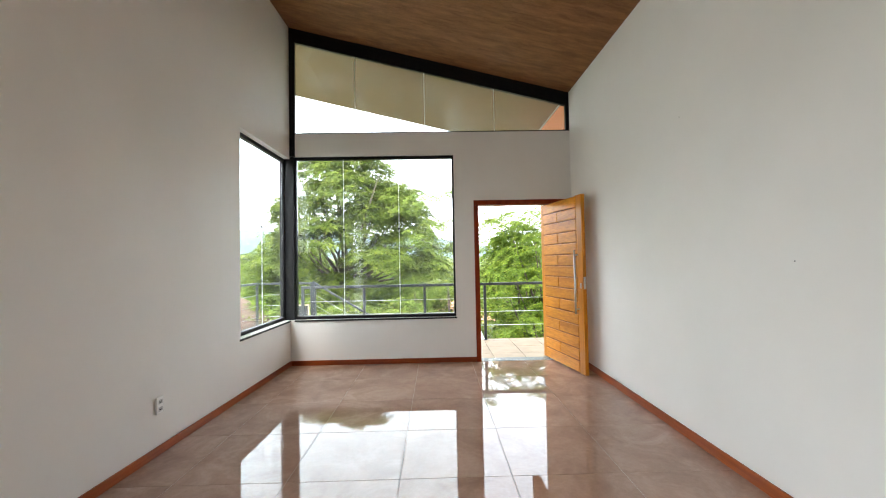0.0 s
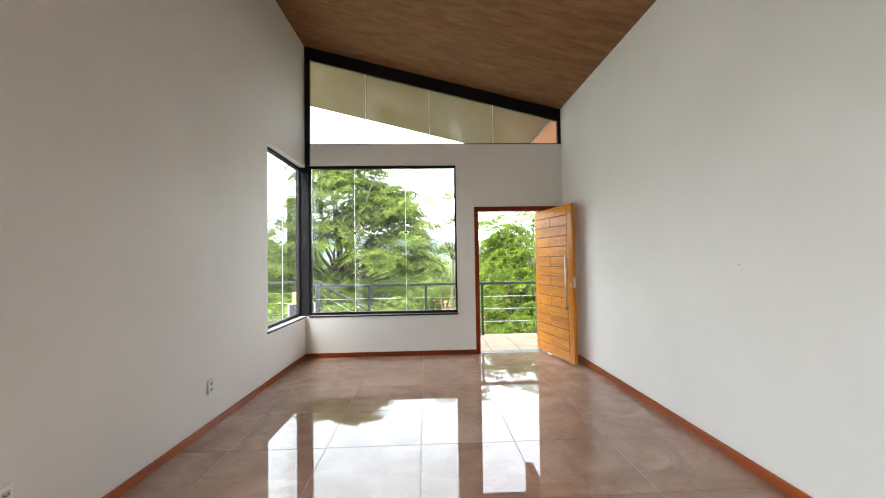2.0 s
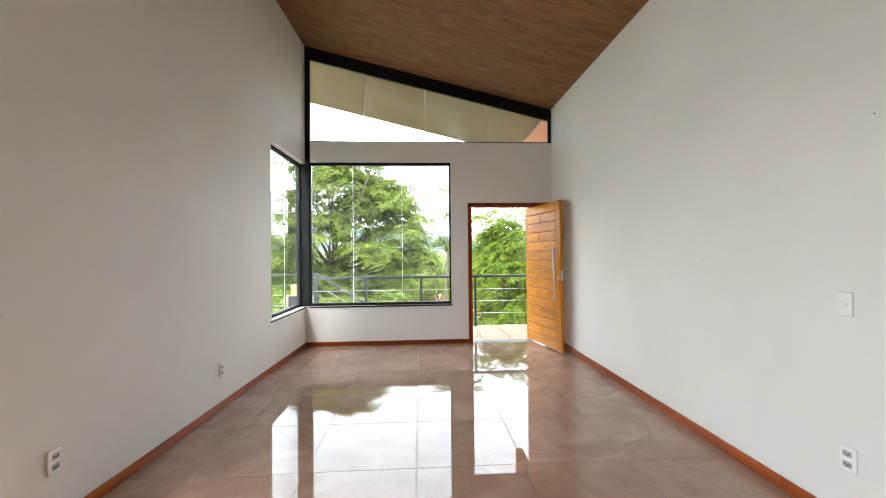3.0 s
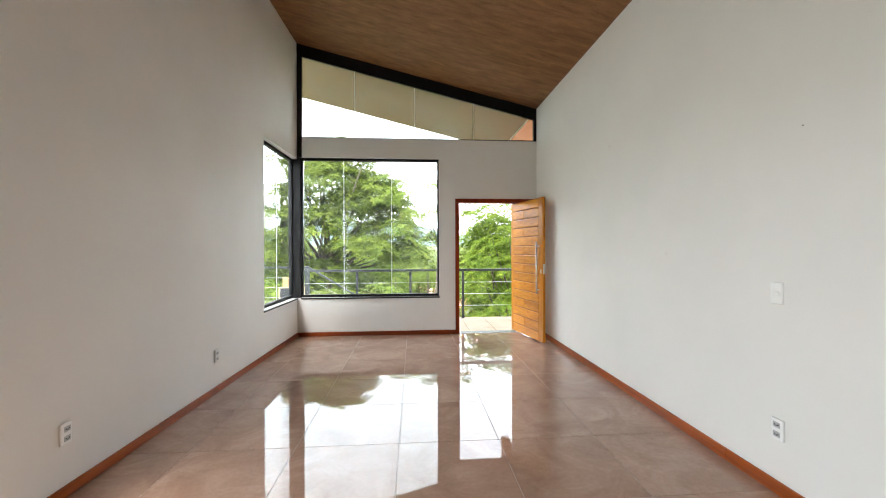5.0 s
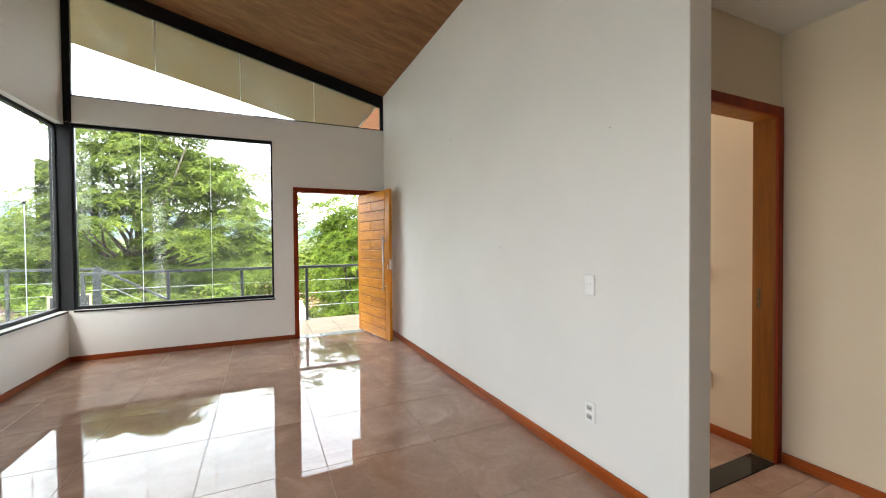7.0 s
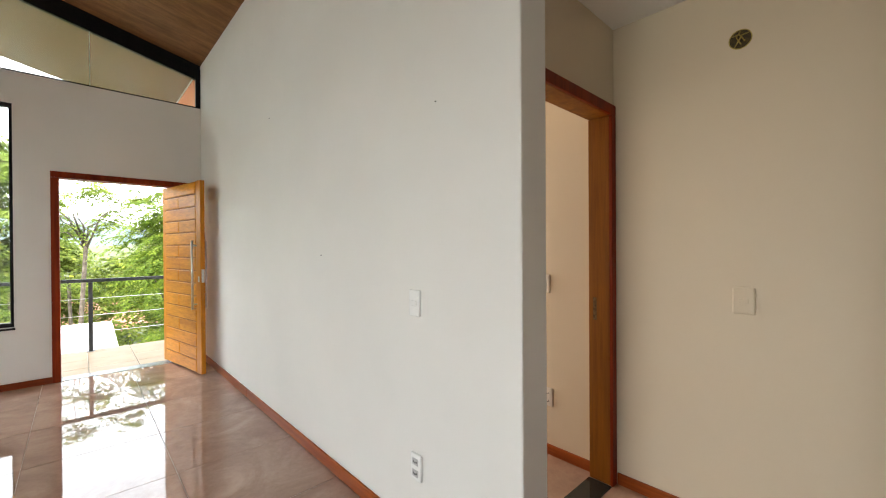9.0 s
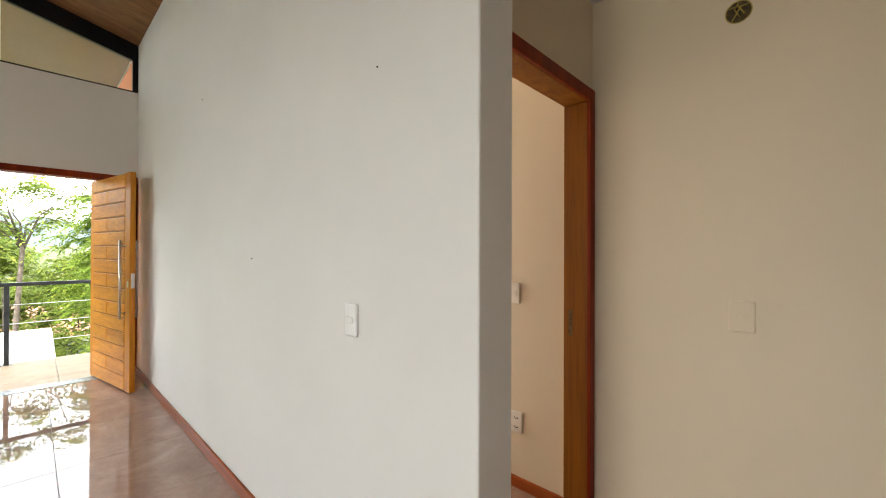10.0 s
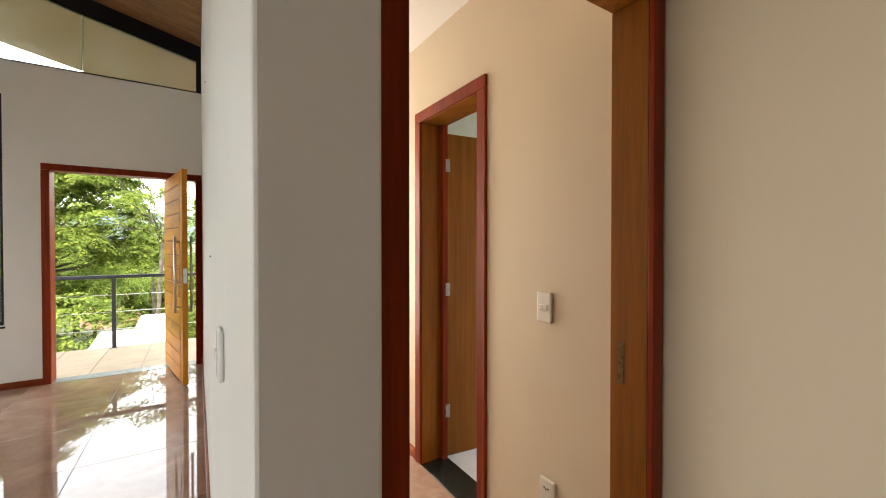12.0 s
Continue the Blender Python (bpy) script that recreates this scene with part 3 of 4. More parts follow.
part("head_jamb", box(2.347, 3.187, HY, 1.262, 2.092, 2.114, 0.002), M_LINING, hall_frame)
part("strike_plate", box(3.1585, 3.1598, 1.215, 1.235, 0.93, 1.06, 0.0004), M_BRASS, jamb_, "worn brass strike plate")
tagged(part("threshold_hall", box(2.374, 3.159, HY - 0.01, 1.265, -0.04, 0.004, 0.002), M_GRANITE), "black granite doorway threshold", "threshold", kind="structure")

# ---- bathroom door ----
bath_frame = thing("door_frame", "red-brown casing and brown lining of the bathroom door", "door frame")
part("side_casing", box(EX - 0.018, EX - 0.001, 1.965, 2.028, 0.0, 2.11, 0.003), M_TRIM, bath_frame)
part("side_casing", box(EX - 0.018, EX - 0.001, 2.607, 2.67, 0.0, 2.11, 0.003), M_TRIM, bath_frame)
part("head_casing", box(EX - 0.018, EX - 0.001, 1.965, 2.67, 2.112, 2.175, 0.003), M_TRIM, bath_frame)
part("jamb", box(EX, 3.387, 2.002, 2.028, 0.0, 2.11, 0.002), M_LINING, bath_frame)
part("jamb", box(EX, 3.387, 2.607, 2.633, 0.0, 2.11, 0.002), M_LINING, bath_frame)
part("head_jamb", box(EX, 3.387, 2.002, 2.633, 2.112, 2.138, 0.002), M_LINING, bath_frame)
part("door_stop", box(3.352, 3.387, 2.572, 2.6065, 0.004, 2.11, 0.002), M_TRIM, bath_frame)
bath_door = thing("bathroom_door", "plain brown veneered door standing open inwards", "door", at=pose(3.3885, 2.6065, 0.02, 0, 0, -6))
part("leaf", box(0.0, 0.58, -0.035, 0.0, 0, 2.04, 0.003), M_INDOOR, bath_door)
for z_ in (0.25, 1.02, 1.80):
    part("hinge", box(-0.014, 0.016, -0.041, -0.035, z_, z_ + 0.08, 0.002), M_HINGE, bath_door, "pale steel hinge")
tagged(part("threshold_bath", box(EX - 0.01, 3.395, 2.029, 2.606, -0.04, 0.004, 0.002), M_GRANITE), "black granite bathroom threshold", "threshold", kind="structure")


# ---- switches, sockets ----
def wall_plate(name, label, at, kind="socket", w=0.075, h=0.12, finish=None):
    """Plate on a wall: local x along the wall, y out of it, z up."""
    ob = thing(name, label, "switch" if kind == "switch" else "socket", {"switch": "light switches", "socket": "wall sockets"}.get(kind, ""), at=at)
    plate = part("plate", box(-w / 2, w / 2, 0, 0.003 if kind == "blank" else 0.014, -h / 2, h / 2, 0.0012 if kind == "blank" else 0.006), finish or M_PLASTIC, ob)
    if kind == "switch":
        part("rocker", box(-0.02, 0.02, 0.013, 0.018, -0.012, 0.012, 0.003), finish or M_PLASTIC, ob)
    elif kind == "socket":
        for dz in (-0.026, 0.026):
            face = part("outlet", box(-0.021, 0.021, 0.012, 0.0155, dz - 0.015, dz + 0.015, 0.003), finish or M_INSET_SHADE, ob)
            for dx in (-0.01, 0, 0.01):
                # Raised dark discs, with the shade of the pin holes as their colour.
                part("pin_hole", cylinder((dx, 0.0145, dz - (0.004 if dx == 0 else 0)), (0, 1, 0), 0.0042, 0.0016, 10), M_HOLE, face)
    return ob


wall_plate("wall_socket", "white double socket on the wall above the skirting", pose(-1.759, 3.4, 0.35, 0, 0, -88.3))
wall_plate("wall_socket", "white double socket on the wall above the skirting", pose(-1.806, 1.844, 0.349, 0, 0, -88.3))
wall_plate("wall_socket", "white double socket below a light switch", pose(RX, 1.550, 0.357, 0, 0, 90))
wall_plate("light_switch", "white single rocker light switch on the wall", pose(RX, 1.553, 1.103, 0, 0, 90), "switch")
wall_plate("light_switch", "white rocker switch on the corridor wall", pose(EX, 1.593, 1.113, 0, 0, 90), "switch", finish=M_CREAM)
wall_plate("wall_socket", "white socket low on the corridor wall", pose(EX, 1.575, 0.375, 0, 0, 90), finish=M_CREAM)
wall_plate("light_switch", "white rocker switch on a wide pale plate", pose(EX, 0.54, 1.10, 0, 0, 90), "switch", 0.085, 0.125, M_HALL_DIM)
wall_plate("cover_plate", "blank cover plate painted over beside the front door", pose(0.65, NY, 1.09, 0, 0, 180), "blank", 0.11, 0.07, M_WALL)

# ---- open lamp hole high on the hall wall ----
lamp_hole = thing("junction_box", "open round yellow junction box with loose wires", "junction box", at=pose(EX, 0.552, 2.309, 0, 0, 90))
bm_ = bmesh.new()
ring_ = [[bm_.verts.new((r * math.cos(a), d, r * math.sin(a))) for a in (2 * math.pi * k / 28 for k in range(28))] for r, d in ((0.045, 0.0005), (0.045, 0.002), (0.041, 0.002), (0.041, 0.0012))]
for p_, q_ in zip(ring_, ring_[1:]):
    for k in range(28):
        bm_.faces.new((p_[k], p_[(k + 1) % 28], q_[(k + 1) % 28], q_[k]))
part("rim", bm_, M_BOX, lamp_hole)
# No recess: a flat disc carries the shade of the inside as colour.
part("bottom", cylinder((0, 0.0004, 0), (0, 1, 0), 0.0415, 0.0008, 28), M_BOX_SHADE, lamp_hole, "flat disc painted dark for the shade inside the box")
for pts in (((-0.03, 0.002, 0.02), (-0.01, 0.02, 0.01), (0.005, 0.025, -0.02), (0.02, 0.004, -0.03)), ((0.03, 0.002, 0.02), (0.0, 0.022, 0.015), (-0.02, 0.018, -0.02)), ((0.0, 0.002, 0.035), (0.01, 0.03, 0.0), (-0.005, 0.02, -0.03))):
    part("wire", tube(pts, 0.003, 6), M_BOX, lamp_hole)

# ---- small nails in the east wall ----
for y_, z_ in ((2.50, 1.31), (3.396, 2.39), (1.41, 1.98)):
    tagged(part("nail", cylinder((RX, y_, z_), (-1, 0, 0), 0.0028, 0.005, 8), M_HOLE), "small dark nail stuck in the wall", "nail", "nails in the wall")

# ---- terrace, deck and railings ----
# The side deck's unseen southern run is added to bounce pale light indoors.
terrace = tagged(part("terrace", cells([-3.65, -2.12, LX - WT, 2.45], [-4.0, NY + WT + 0.022, 7.42, 9.1], [-0.35, -0.038],
                 lambda x, y, z: (x > LX - WT and y < NY + WT) or (x > -2.12 and y > 7.42)), M_CONCRETE), "pale concrete terrace slab round the corner of the house", "terrace", kind="structure")


def railing(name, label, pts, posts, drop=0.0, top=0.953, foot=-0.036, size=0.045):
    """Steel railing along a line of points, with three cables; drop lowers its end."""
    ob = thing(name, label, "railing")
    p, q = Vector((*pts[0], 0)), Vector((*pts[1], 0))
    d = (q - p)
    L = d.length
    ang = math.degrees(math.atan2(d.y, d.x))
    place = pose(p.x, p.y, 0, 0, 0, ang)
    s = Matrix.Identity(4)
    s[2][0] = -drop / L
    part("top_rail", box_into(bmesh.new(), -0.025, L + 0.025, -0.025, 0.025, top - 0.045, top, 0.004, place @ s), M_RAIL, ob)
    for u in posts:
        g = foot - drop * u / L
        h = top - 0.046 - drop * u / L
        part("post", box_into(bmesh.new(), u - size / 2, u + size / 2, -size / 2, size / 2, g, h, 0.003, place), M_RAIL, ob)
        part("foot_plate", box_into(bmesh.new(), u - size, u + size, -size, size, g, g + 0.008, 0.002, place), M_RAIL, ob)
    for z in (0.685, 0.455, 0.22):
        part("cable", tube([place @ Vector((0, 0, z)), place @ Vector((L, 0, z - drop))], 0.004, 6), M_WIRE, ob, "taut steel cable")
    return ob


railing("terrace_railing", "charcoal steel railing with three taut cables on the terrace edge", ((-2.05, 7.34), (2.40, 7.34)), (0.0, 1.05, 2.095, 3.14, 4.185))
railing("terrace_railing", "charcoal steel railing along the side deck", ((-3.6, -3.9), (-3.6, 9.03)), (0.0, 1.8, 3.6, 5.4, 7.0, 8.6, 10.2, 11.55, 12.93))
railing("terrace_railing", "short charcoal steel railing beside the stair head", ((-3.6, 9.05), (-2.40, 9.05)), (1.2,), 0, 0.945, -0.036, 0.10)
railing("stair_railing", "charcoal steel stair railing running down beside the terrace", ((-2.38, 9.05), (1.2, 9.05)), (1.9, 3.5), 2.2)
stair = thing("stair", "pale concrete stair running down past the terrace", "stair")
for i in range(12):
    part("step", box(-2.35 + i * 0.28, -2.35 + (i + 1) * 0.28, 9.1, 10.1, -0.038 - (i + 1) * 0.175 - 0.2, -0.038 - (i + 1) * 0.175), M_CONCRETE, stair)
part("wall_support", box(-2.36, 1.0, 9.2, 10.0, -4.2, -2.36), M_CONCRETE, stair)

slate = thing("framed_panel", "dark framed panel leaning on the deck", "panel", at=pose(-2.5, 8.2, -0.036, -12, 0, 18))
part("panel", box(-0.24, 0.24, 0.005, 0.02, 0.02, 0.56), M_BOARD, slate)
for a in ((-0.27, -0.24, 0, 0.59), (0.24, 0.27, 0, 0.59), (-0.24, 0.24, 0.56, 0.59), (-0.24, 0.24, 0.0, 0.02)):
    part("frame_strip", box(a[0], a[1], 0.0, 0.025, a[2], a[3], 0.002), M_PALEWOOD, slate)
tagged(part("timber_offcut", box_into(bmesh.new(), -0.09, 0.09, 0, 0.03, 0, 0.78, 0.004, pose(-2.72, 8.5, -0.036, -10, 0, 10)), M_DRY), "straw-coloured timber offcut standing on the deck", "timber")

# ---- ground, hills ----
def ground_z(x, y):
    r = math.hypot(x, y - 10)
    z = -4.2 - 0.02 * max(0.0, y - 20)
    far = max(0.0, r - 110)
    z += min(far * 0.10, 26) * (0.6 + 0.4 * noise.noise((x * 0.006, y * 0.006, 3)))
    return z + 0.5 * noise.noise((x * 0.08, y * 0.08, 0))


def spaced(n, reach):
    return [reach * (2 * i / n - 1) * abs(2 * i / n - 1) ** 1.6 for i in range(n + 1)]


xs_, ys_ = spaced(90, 1800.0), [v + 12 for v in spaced(90, 1800.0)]
me_ = bpy.data.meshes.new("ground")
me_.from_pydata([(x, y, min(ground_z(x, y), -4.0 if math.hypot(x, y) < 25 else 99)) for y in ys_ for x in xs_], [],
                [(j * 91 + i, j * 91 + i + 1, (j + 1) * 91 + i + 1, (j + 1) * 91 + i) for j in range(90) for i in range(90)])
for p_ in me_.polygons:
    p_.use_smooth = True
me_.materials.append(M_GRASS)
tagged(new("ground", me_), "grassy green hillside falling away below the house", "ground", kind="structure")

# far ridge, its haze painted as a blue-grey colour
N_ = 120
vs_, fs_ = [], []
for i in range(N_ + 1):
    a = radians(-80 + 220 * i / N_)
    h = 42 + 58 * max(0, math.cos((a - radians(118)) * 2.2)) + 26 * noise.noise((a * 4, 0, 5)) + 9 * noise.noise((a * 17, 0, 9))
    for k, (r, hh) in enumerate(((1000, -10), (1120, h * 0.55), (1260, h), (1500, h * 0.3))):
        vs_.append((r * math.cos(a), r * math.sin(a), hh + (5 * noise.noise((a * 40, k, 1)) if k else 0)))
for i in range(N_):
    for k in range(3):
        fs_.append((i * 4 + k, i * 4 + 4 + k, i * 4 + 5 + k, i * 4 + 1 + k))
me_ = bpy.data.meshes.new("far_hills")
me_.from_pydata(vs_, [], fs_)
for p_ in me_.polygons:
    p_.use_smooth = True
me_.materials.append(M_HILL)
tagged(new("backdrop", me_), "mountain ridge in the distance, haze put into its pale blue", "mountains", kind="structure")

soil_ = bmesh.new()
for i in range(13):
    for j in range(7):
        x_, y_ = -6 + i, 36 + j * 1.6
        soil_.verts.new((x_, y_, ground_z(x_, y_) + 0.35 - 0.12 * abs(i - 6) + j * 0.22))
soil_.verts.ensure_lookup_table()
for i in range(12):
    for j in range(6):
        soil_.faces.new([soil_.verts[k] for k in (i * 7 + j, (i + 1) * 7 + j, (i + 1) * 7 + j + 1, i * 7 + j + 1)]).smooth = True
tagged(part("soil_bank", soil_, M_SOIL), "bare red earth bank across the valley", "earth bank", kind="structure")


# ---- plants ----
def leaf_cloud(centres, outs, per, spread, leaf, rng, droop=0.55, fronds=6):
    """Whorls of drooping fronds, each with pairs of small leaflets; each leaflet is one rhombus."""
    n, pairs = len(centres), max(3, round(per / (2 * fronds)))
    up = np.array((0, 0, 1.0)) + 0.45 * outs + rng.normal(0, 0.16, outs.shape)
    up /= np.linalg.norm(up, axis=1)[:, None]
    a = np.cross(up, (0.31, 0.95, 0.05))
    a /= np.linalg.norm(a, axis=1)[:, None]
    b = np.cross(up, a)
    ang = rng.uniform(0, 2 * np.pi, (n, 1)) + 2 * np.pi * np.arange(fronds) / fronds + rng.normal(0, 0.25, (n, fronds))
    way = a[:, None] * np.cos(ang)[..., None] + b[:, None] * np.sin(ang)[..., None]
    reach = (spread * rng.uniform(0.65, 1.3, (n, 1)) * rng.uniform(0.8, 1.2, (n, fronds)))[..., None, None]
    lift = rng.uniform(0.05, 0.45, (n, fronds))[..., None, None]
    s = np.linspace(0.12, 1, pairs)[None, None, :, None]
    down = np.array((0, 0, -1.0))
    u = up[:, None, None]
    p = centres[:, None, None] + way[:, :, None] * reach * s + u * lift * reach * s + down * droop * reach * s ** 2
    along = way[:, :, None] + u * lift + down * 2 * droop * s
    along /= np.linalg.norm(along, axis=3)[..., None]
    side = np.cross(along, u)
    side /= np.linalg.norm(side, axis=3)[..., None]
    side = np.stack([side, -side], 3)
    tip = side + 0.55 * along[:, :, :, None] + rng.normal(0, 0.22, side.shape)
    tip[..., 2] -= 0.18
    tip /= np.linalg.norm(tip, axis=4)[..., None]
    size = leaf * rng.uniform(0.7, 1.25, side.shape[:4])[..., None] * (1.15 - 0.5 * np.abs(s - 0.45))[..., None]
    wide = np.cross(tip, u[:, :, :, None] + rng.normal(0, 0.3, tip.shape))
    wide /= np.linalg.norm(wide, axis=4)[..., None]
    q = np.broadcast_to(p[:, :, :, None], tip.shape)
    v = np.stack([q, q + tip * size * 0.5 + wide * size * 0.2, q + tip * size, q + tip * size * 0.5 - wide * size * 0.2], 4)
    return v.reshape(-1, 3)


def leaf_mesh(name, v, material):
    me = bpy.data.meshes.new(name)
    n = len(v) // 4
    me.vertices.add(n * 4)
    me.vertices.foreach_set("co", v.astype(np.float32).ravel())
    me.loops.add(n * 4)
    me.loops.foreach_set("vertex_index", np.arange(n * 4, dtype=np.int32))
    me.polygons.add(n)
    me.polygons.foreach_set("loop_start", np.arange(0, n * 4, 4, dtype=np.int32))
    me.polygons.foreach_set("loop_total", np.full(n, 4, dtype=np.int32))
    me.update(calc_edges=True)
    me.validate()
    me.materials.append(material)
    return me


def tree(name, label, base, blobs, sprays, per, spread, leaf, material, seed, trunk=0.2, category="tree", shell=(0.62, 1.05), lean=(0, 0), forks=3):
    """A tapered trunk with limbs to each mass of the crown; blobs are (x, y, z, rx, ry, rz) from the base."""
    rng = np.random.default_rng(seed)
    ob = thing(name, label, category, "shrubs on the slope" if name == "bush" else "", at=pose(*base))
    low = min(b[2] - b[5] * 0.5 for b in blobs)
    fork = Vector((lean[0], lean[1], max(0.5, low)))
    bm = tube([(0, 0, -0.3), (lean[0] * 0.3 + 0.05, lean[1] * 0.3, fork.z * 0.5), fork], trunk, 9, trunk * 0.7)
    for b in blobs:
        for k in range(forks):
            tip = Vector((b[0] + rng.normal(0, b[3] * 0.4), b[1] + rng.normal(0, b[4] * 0.4), b[2] + rng.uniform(-0.1, 0.6) * b[5]))
            mid = fork.lerp(tip, 0.5) + Vector((rng.normal(0, 0.25), rng.normal(0, 0.25), -0.1))
            tube_into(bm, [fork - Vector((0, 0, 0.3)), fork.lerp(mid, 0.5) + Vector((rng.normal(0, .1), 0, .1)), mid, tip], trunk * 0.42, 6, trunk * 0.08)
    part("trunk", bm, M_BARK, ob)
    w = np.array([b[3] * b[4] + b[4] * b[5] + b[3] * b[5] for b in blobs])
    pick = rng.choice(len(blobs), sprays, p=w / w.sum())
    bb = np.array(blobs)[pick]
    d = rng.normal(0, 1, (sprays, 3))
    d /= np.linalg.norm(d, axis=1)[:, None]
    d[:, 2] = np.where(d[:, 2] < -0.5, -d[:, 2], d[:, 2])
    r = rng.uniform(shell[0], shell[1], sprays)[:, None]
    c = bb[:, :3] + d * bb[:, 3:] * r
    crown = new("crown", leaf_mesh("crown", leaf_cloud(c, d, per, spread, leaf, rng), material))
    crown.parent = ob
    return ob


big = [(0.2, 0, 9.4, 2.6, 2.4, 1.5), (-2.5, 0.5, 8.5, 2.0, 2.0, 1.2), (2.4, -0.3, 8.4, 2.2, 2.0, 1.2), (-0.8, -1.2, 7.0, 2.6, 2.0, 1.1), (-3.3, 0, 6.6, 1.5, 1.7, 1.1),
       (3.6, 0, 6.6, 2.1, 1.8, 1.1), (0.9, 0.6, 11.2, 2.0, 1.8, 1.1), (2.0, -1.6, 5.6, 1.9, 1.6, 0.9), (-3.0, -1.5, 5.2, 2.1, 1.6, 0.9), (-1.4, 0.4, 10.9, 1.9, 1.7, 1.0),
       (4.6, 0, 5.2, 1.7, 1.5, 0.9), (3.0, 0, 9.4, 1.4, 1.4, 0.9), (3.9, 0, 8.0, 1.2, 1.2, 1.0), (1.2, -0.5, 7.8, 1.8, 1.6, 1.2), (0.2, -1.0, 4.4, 1.9, 1.5, 0.7)]
tree("tree", "tall spreading leafy green tree on the slope", (-4.9, 23.0, -4.3), big, 1500, 96, 0.62, 0.17, M_LEAVES, 3, 0.30)
dense = [(0, 0, 5.6, 2.4, 2.2, 1.9), (-1.0, -0.4, 4.4, 1.2, 1.4, 1.5), (1.8, 0.2, 4.6, 2.0, 1.8, 1.7), (-0.1, -1.0, 3.2, 1.8, 1.5, 1.4), (1.8, -0.6, 2.4, 2.0, 1.5, 1.3), (0.6, 0.4, 1.6, 2.1, 1.8, 1.3), (-1.1, 0, 6.0, 1.0, 1.0, 0.8), (-1.3, -0.2, 2.6, 0.7, 0.9, 1.0)]
tree("tree", "dense bright green feathery-leaved tree near the terrace", (4.1, 13.8, -4.2), dense, 640, 190, 0.52, 0.085, M_FEATHER, 5, 0.2)
thin = [(0.1, 0, 8.1, 0.7, 0.6, 0.4), (-1.0, 0.1, 7.8, 0.65, 0.6, 0.4), (1.25, -0.1, 7.9, 0.65, 0.6, 0.4), (0.6, 0.2, 7.2, 0.7, 0.6, 0.4), (-0.45, -0.2, 6.9, 0.65, 0.6, 0.4),
        (1.6, 0, 7.0, 0.65, 0.6, 0.4), (-1.2, 0, 6.4, 0.6, 0.6, 0.4), (1.0, 0.2, 6.3, 0.65, 0.6, 0.4), (0.1, 0.3, 6.0, 0.6, 0.5, 0.3)]
tree("tree", "slim sparse pale-leaved tree with an open crown", (0.85, 15.5, -4.2), thin, 125, 24, 0.32, 0.14, M_PALE, 7, 0.07, lean=(0.3, 0), shell=(0.2, 1.1), forks=1)
low = [(0, 0, 2.6, 1.7, 1.6, 1.3), (-1.3, 0.2, 1.8, 1.2, 1.2, 1.0), (1.3, -0.2, 2.0, 1.3, 1.2, 1.0), (0.2, -0.8, 1.2, 1.5, 1.2, 0.9)]
bush = tree("bush", "rounded leafy green shrub on the slope", (-7.4, 19.0, -3.9), low, 260, 44, 0.45, 0.18, M_FEATHER, 11, 0.09, "shrub")
bush2 = tree("bush", "loose yellow-green shrub on the slope", (-1.2, 17.0, -4.1), low, 220, 40, 0.5, 0.17, M_PALE, 12, 0.08, "shrub")
bush3 = tree("bush", "dark leafy green shrub on the slope", (2.6, 18.2, -4.1), low, 260, 44, 0.45, 0.18, M_LEAVES, 13, 0.09, "shrub")
for src, x, y, z, a in ((bush, -11.5, 19.5, -3.2, 40), (bush, -9.3, 23.5, -3.0, 100), (bush2, -5.2, 17.2, -4.0, 200), (bush3, -3.2, 16.6, -4.2, 75), (bush, -13.0, 28, -2.4, 160),
                        (bush3, -6.6, 26, -3.2, 120), (bush2, -8.8, 16.4, -4.2, 20), (bush2, 6.8, 19, -3.5, 300), (bush, 7.4, 12.4, -3.0, 10), (bush3, -13.5, 24, -2.6, 30), (bush, -2.4, 27, -3.2, 220), (bush2, 5.4, 27, -3.8, 10)):
    copy_thing(src, pose(x, y, z, 0, 0, a))
tree("tree", "broad green tree beyond the side deck", (-17.5, 26.0, -6.3), [(0, 0, 5.2, 2.6, 2.4, 1.9), (-2.4, 0, 4.4, 2, 2, 1.6), (2.2, 0, 4.2, 2, 2, 1.5), (0, 0, 2.6, 2.6, 2, 1.4)], 600, 40, 0.6, 0.26, M_FEATHER, 21, 0.22)


def palm(base, height, seed):
    rng = np.random.default_rng(seed)
    ob = thing("palm", "slender young palm with drooping fronds", "palm", at=pose(*base))
    part("trunk", tube([(0, 0, 0), (0.06, 0, height * 0.5), (0, 0.03, height)], 0.075, 9, 0.05), M_BARK, ob)
    for k in range(11):
        a = 2 * math.pi * k / 11 + rng.uniform(-0.2, 0.2)
        rise = rng.uniform(0.25, 1.0)
        bm = bmesh.new()
        spine = [Vector((math.cos(a) * 1.25 * s, math.sin(a) * 1.25 * s, height + rise * 1.1 * s - 1.35 * s * s)) for s in (i / 12 for i in range(13))]
        tube_into(bm, spine, 0.012, 4, 0.003)
        for i in range(1, 12):
            d = (spine[i + 1] - spine[i - 1]).normalized()
            side = d.cross(Vector((0, 0, 1))).normalized()
            for sg in (-1, 1):
                tip = spine[i] + side * sg * 0.34 * math.sin(math.pi * (0.15 + 0.8 * i / 12)) + d * 0.16 - Vector((0, 0, 0.10))
                v = [bm.verts.new(p) for p in (spine[i] - d * 0.02, spine[i] + d * 0.02, tip)]
                bm.faces.new(v)
        part("frond", bm, M_PALE, ob)
    return ob


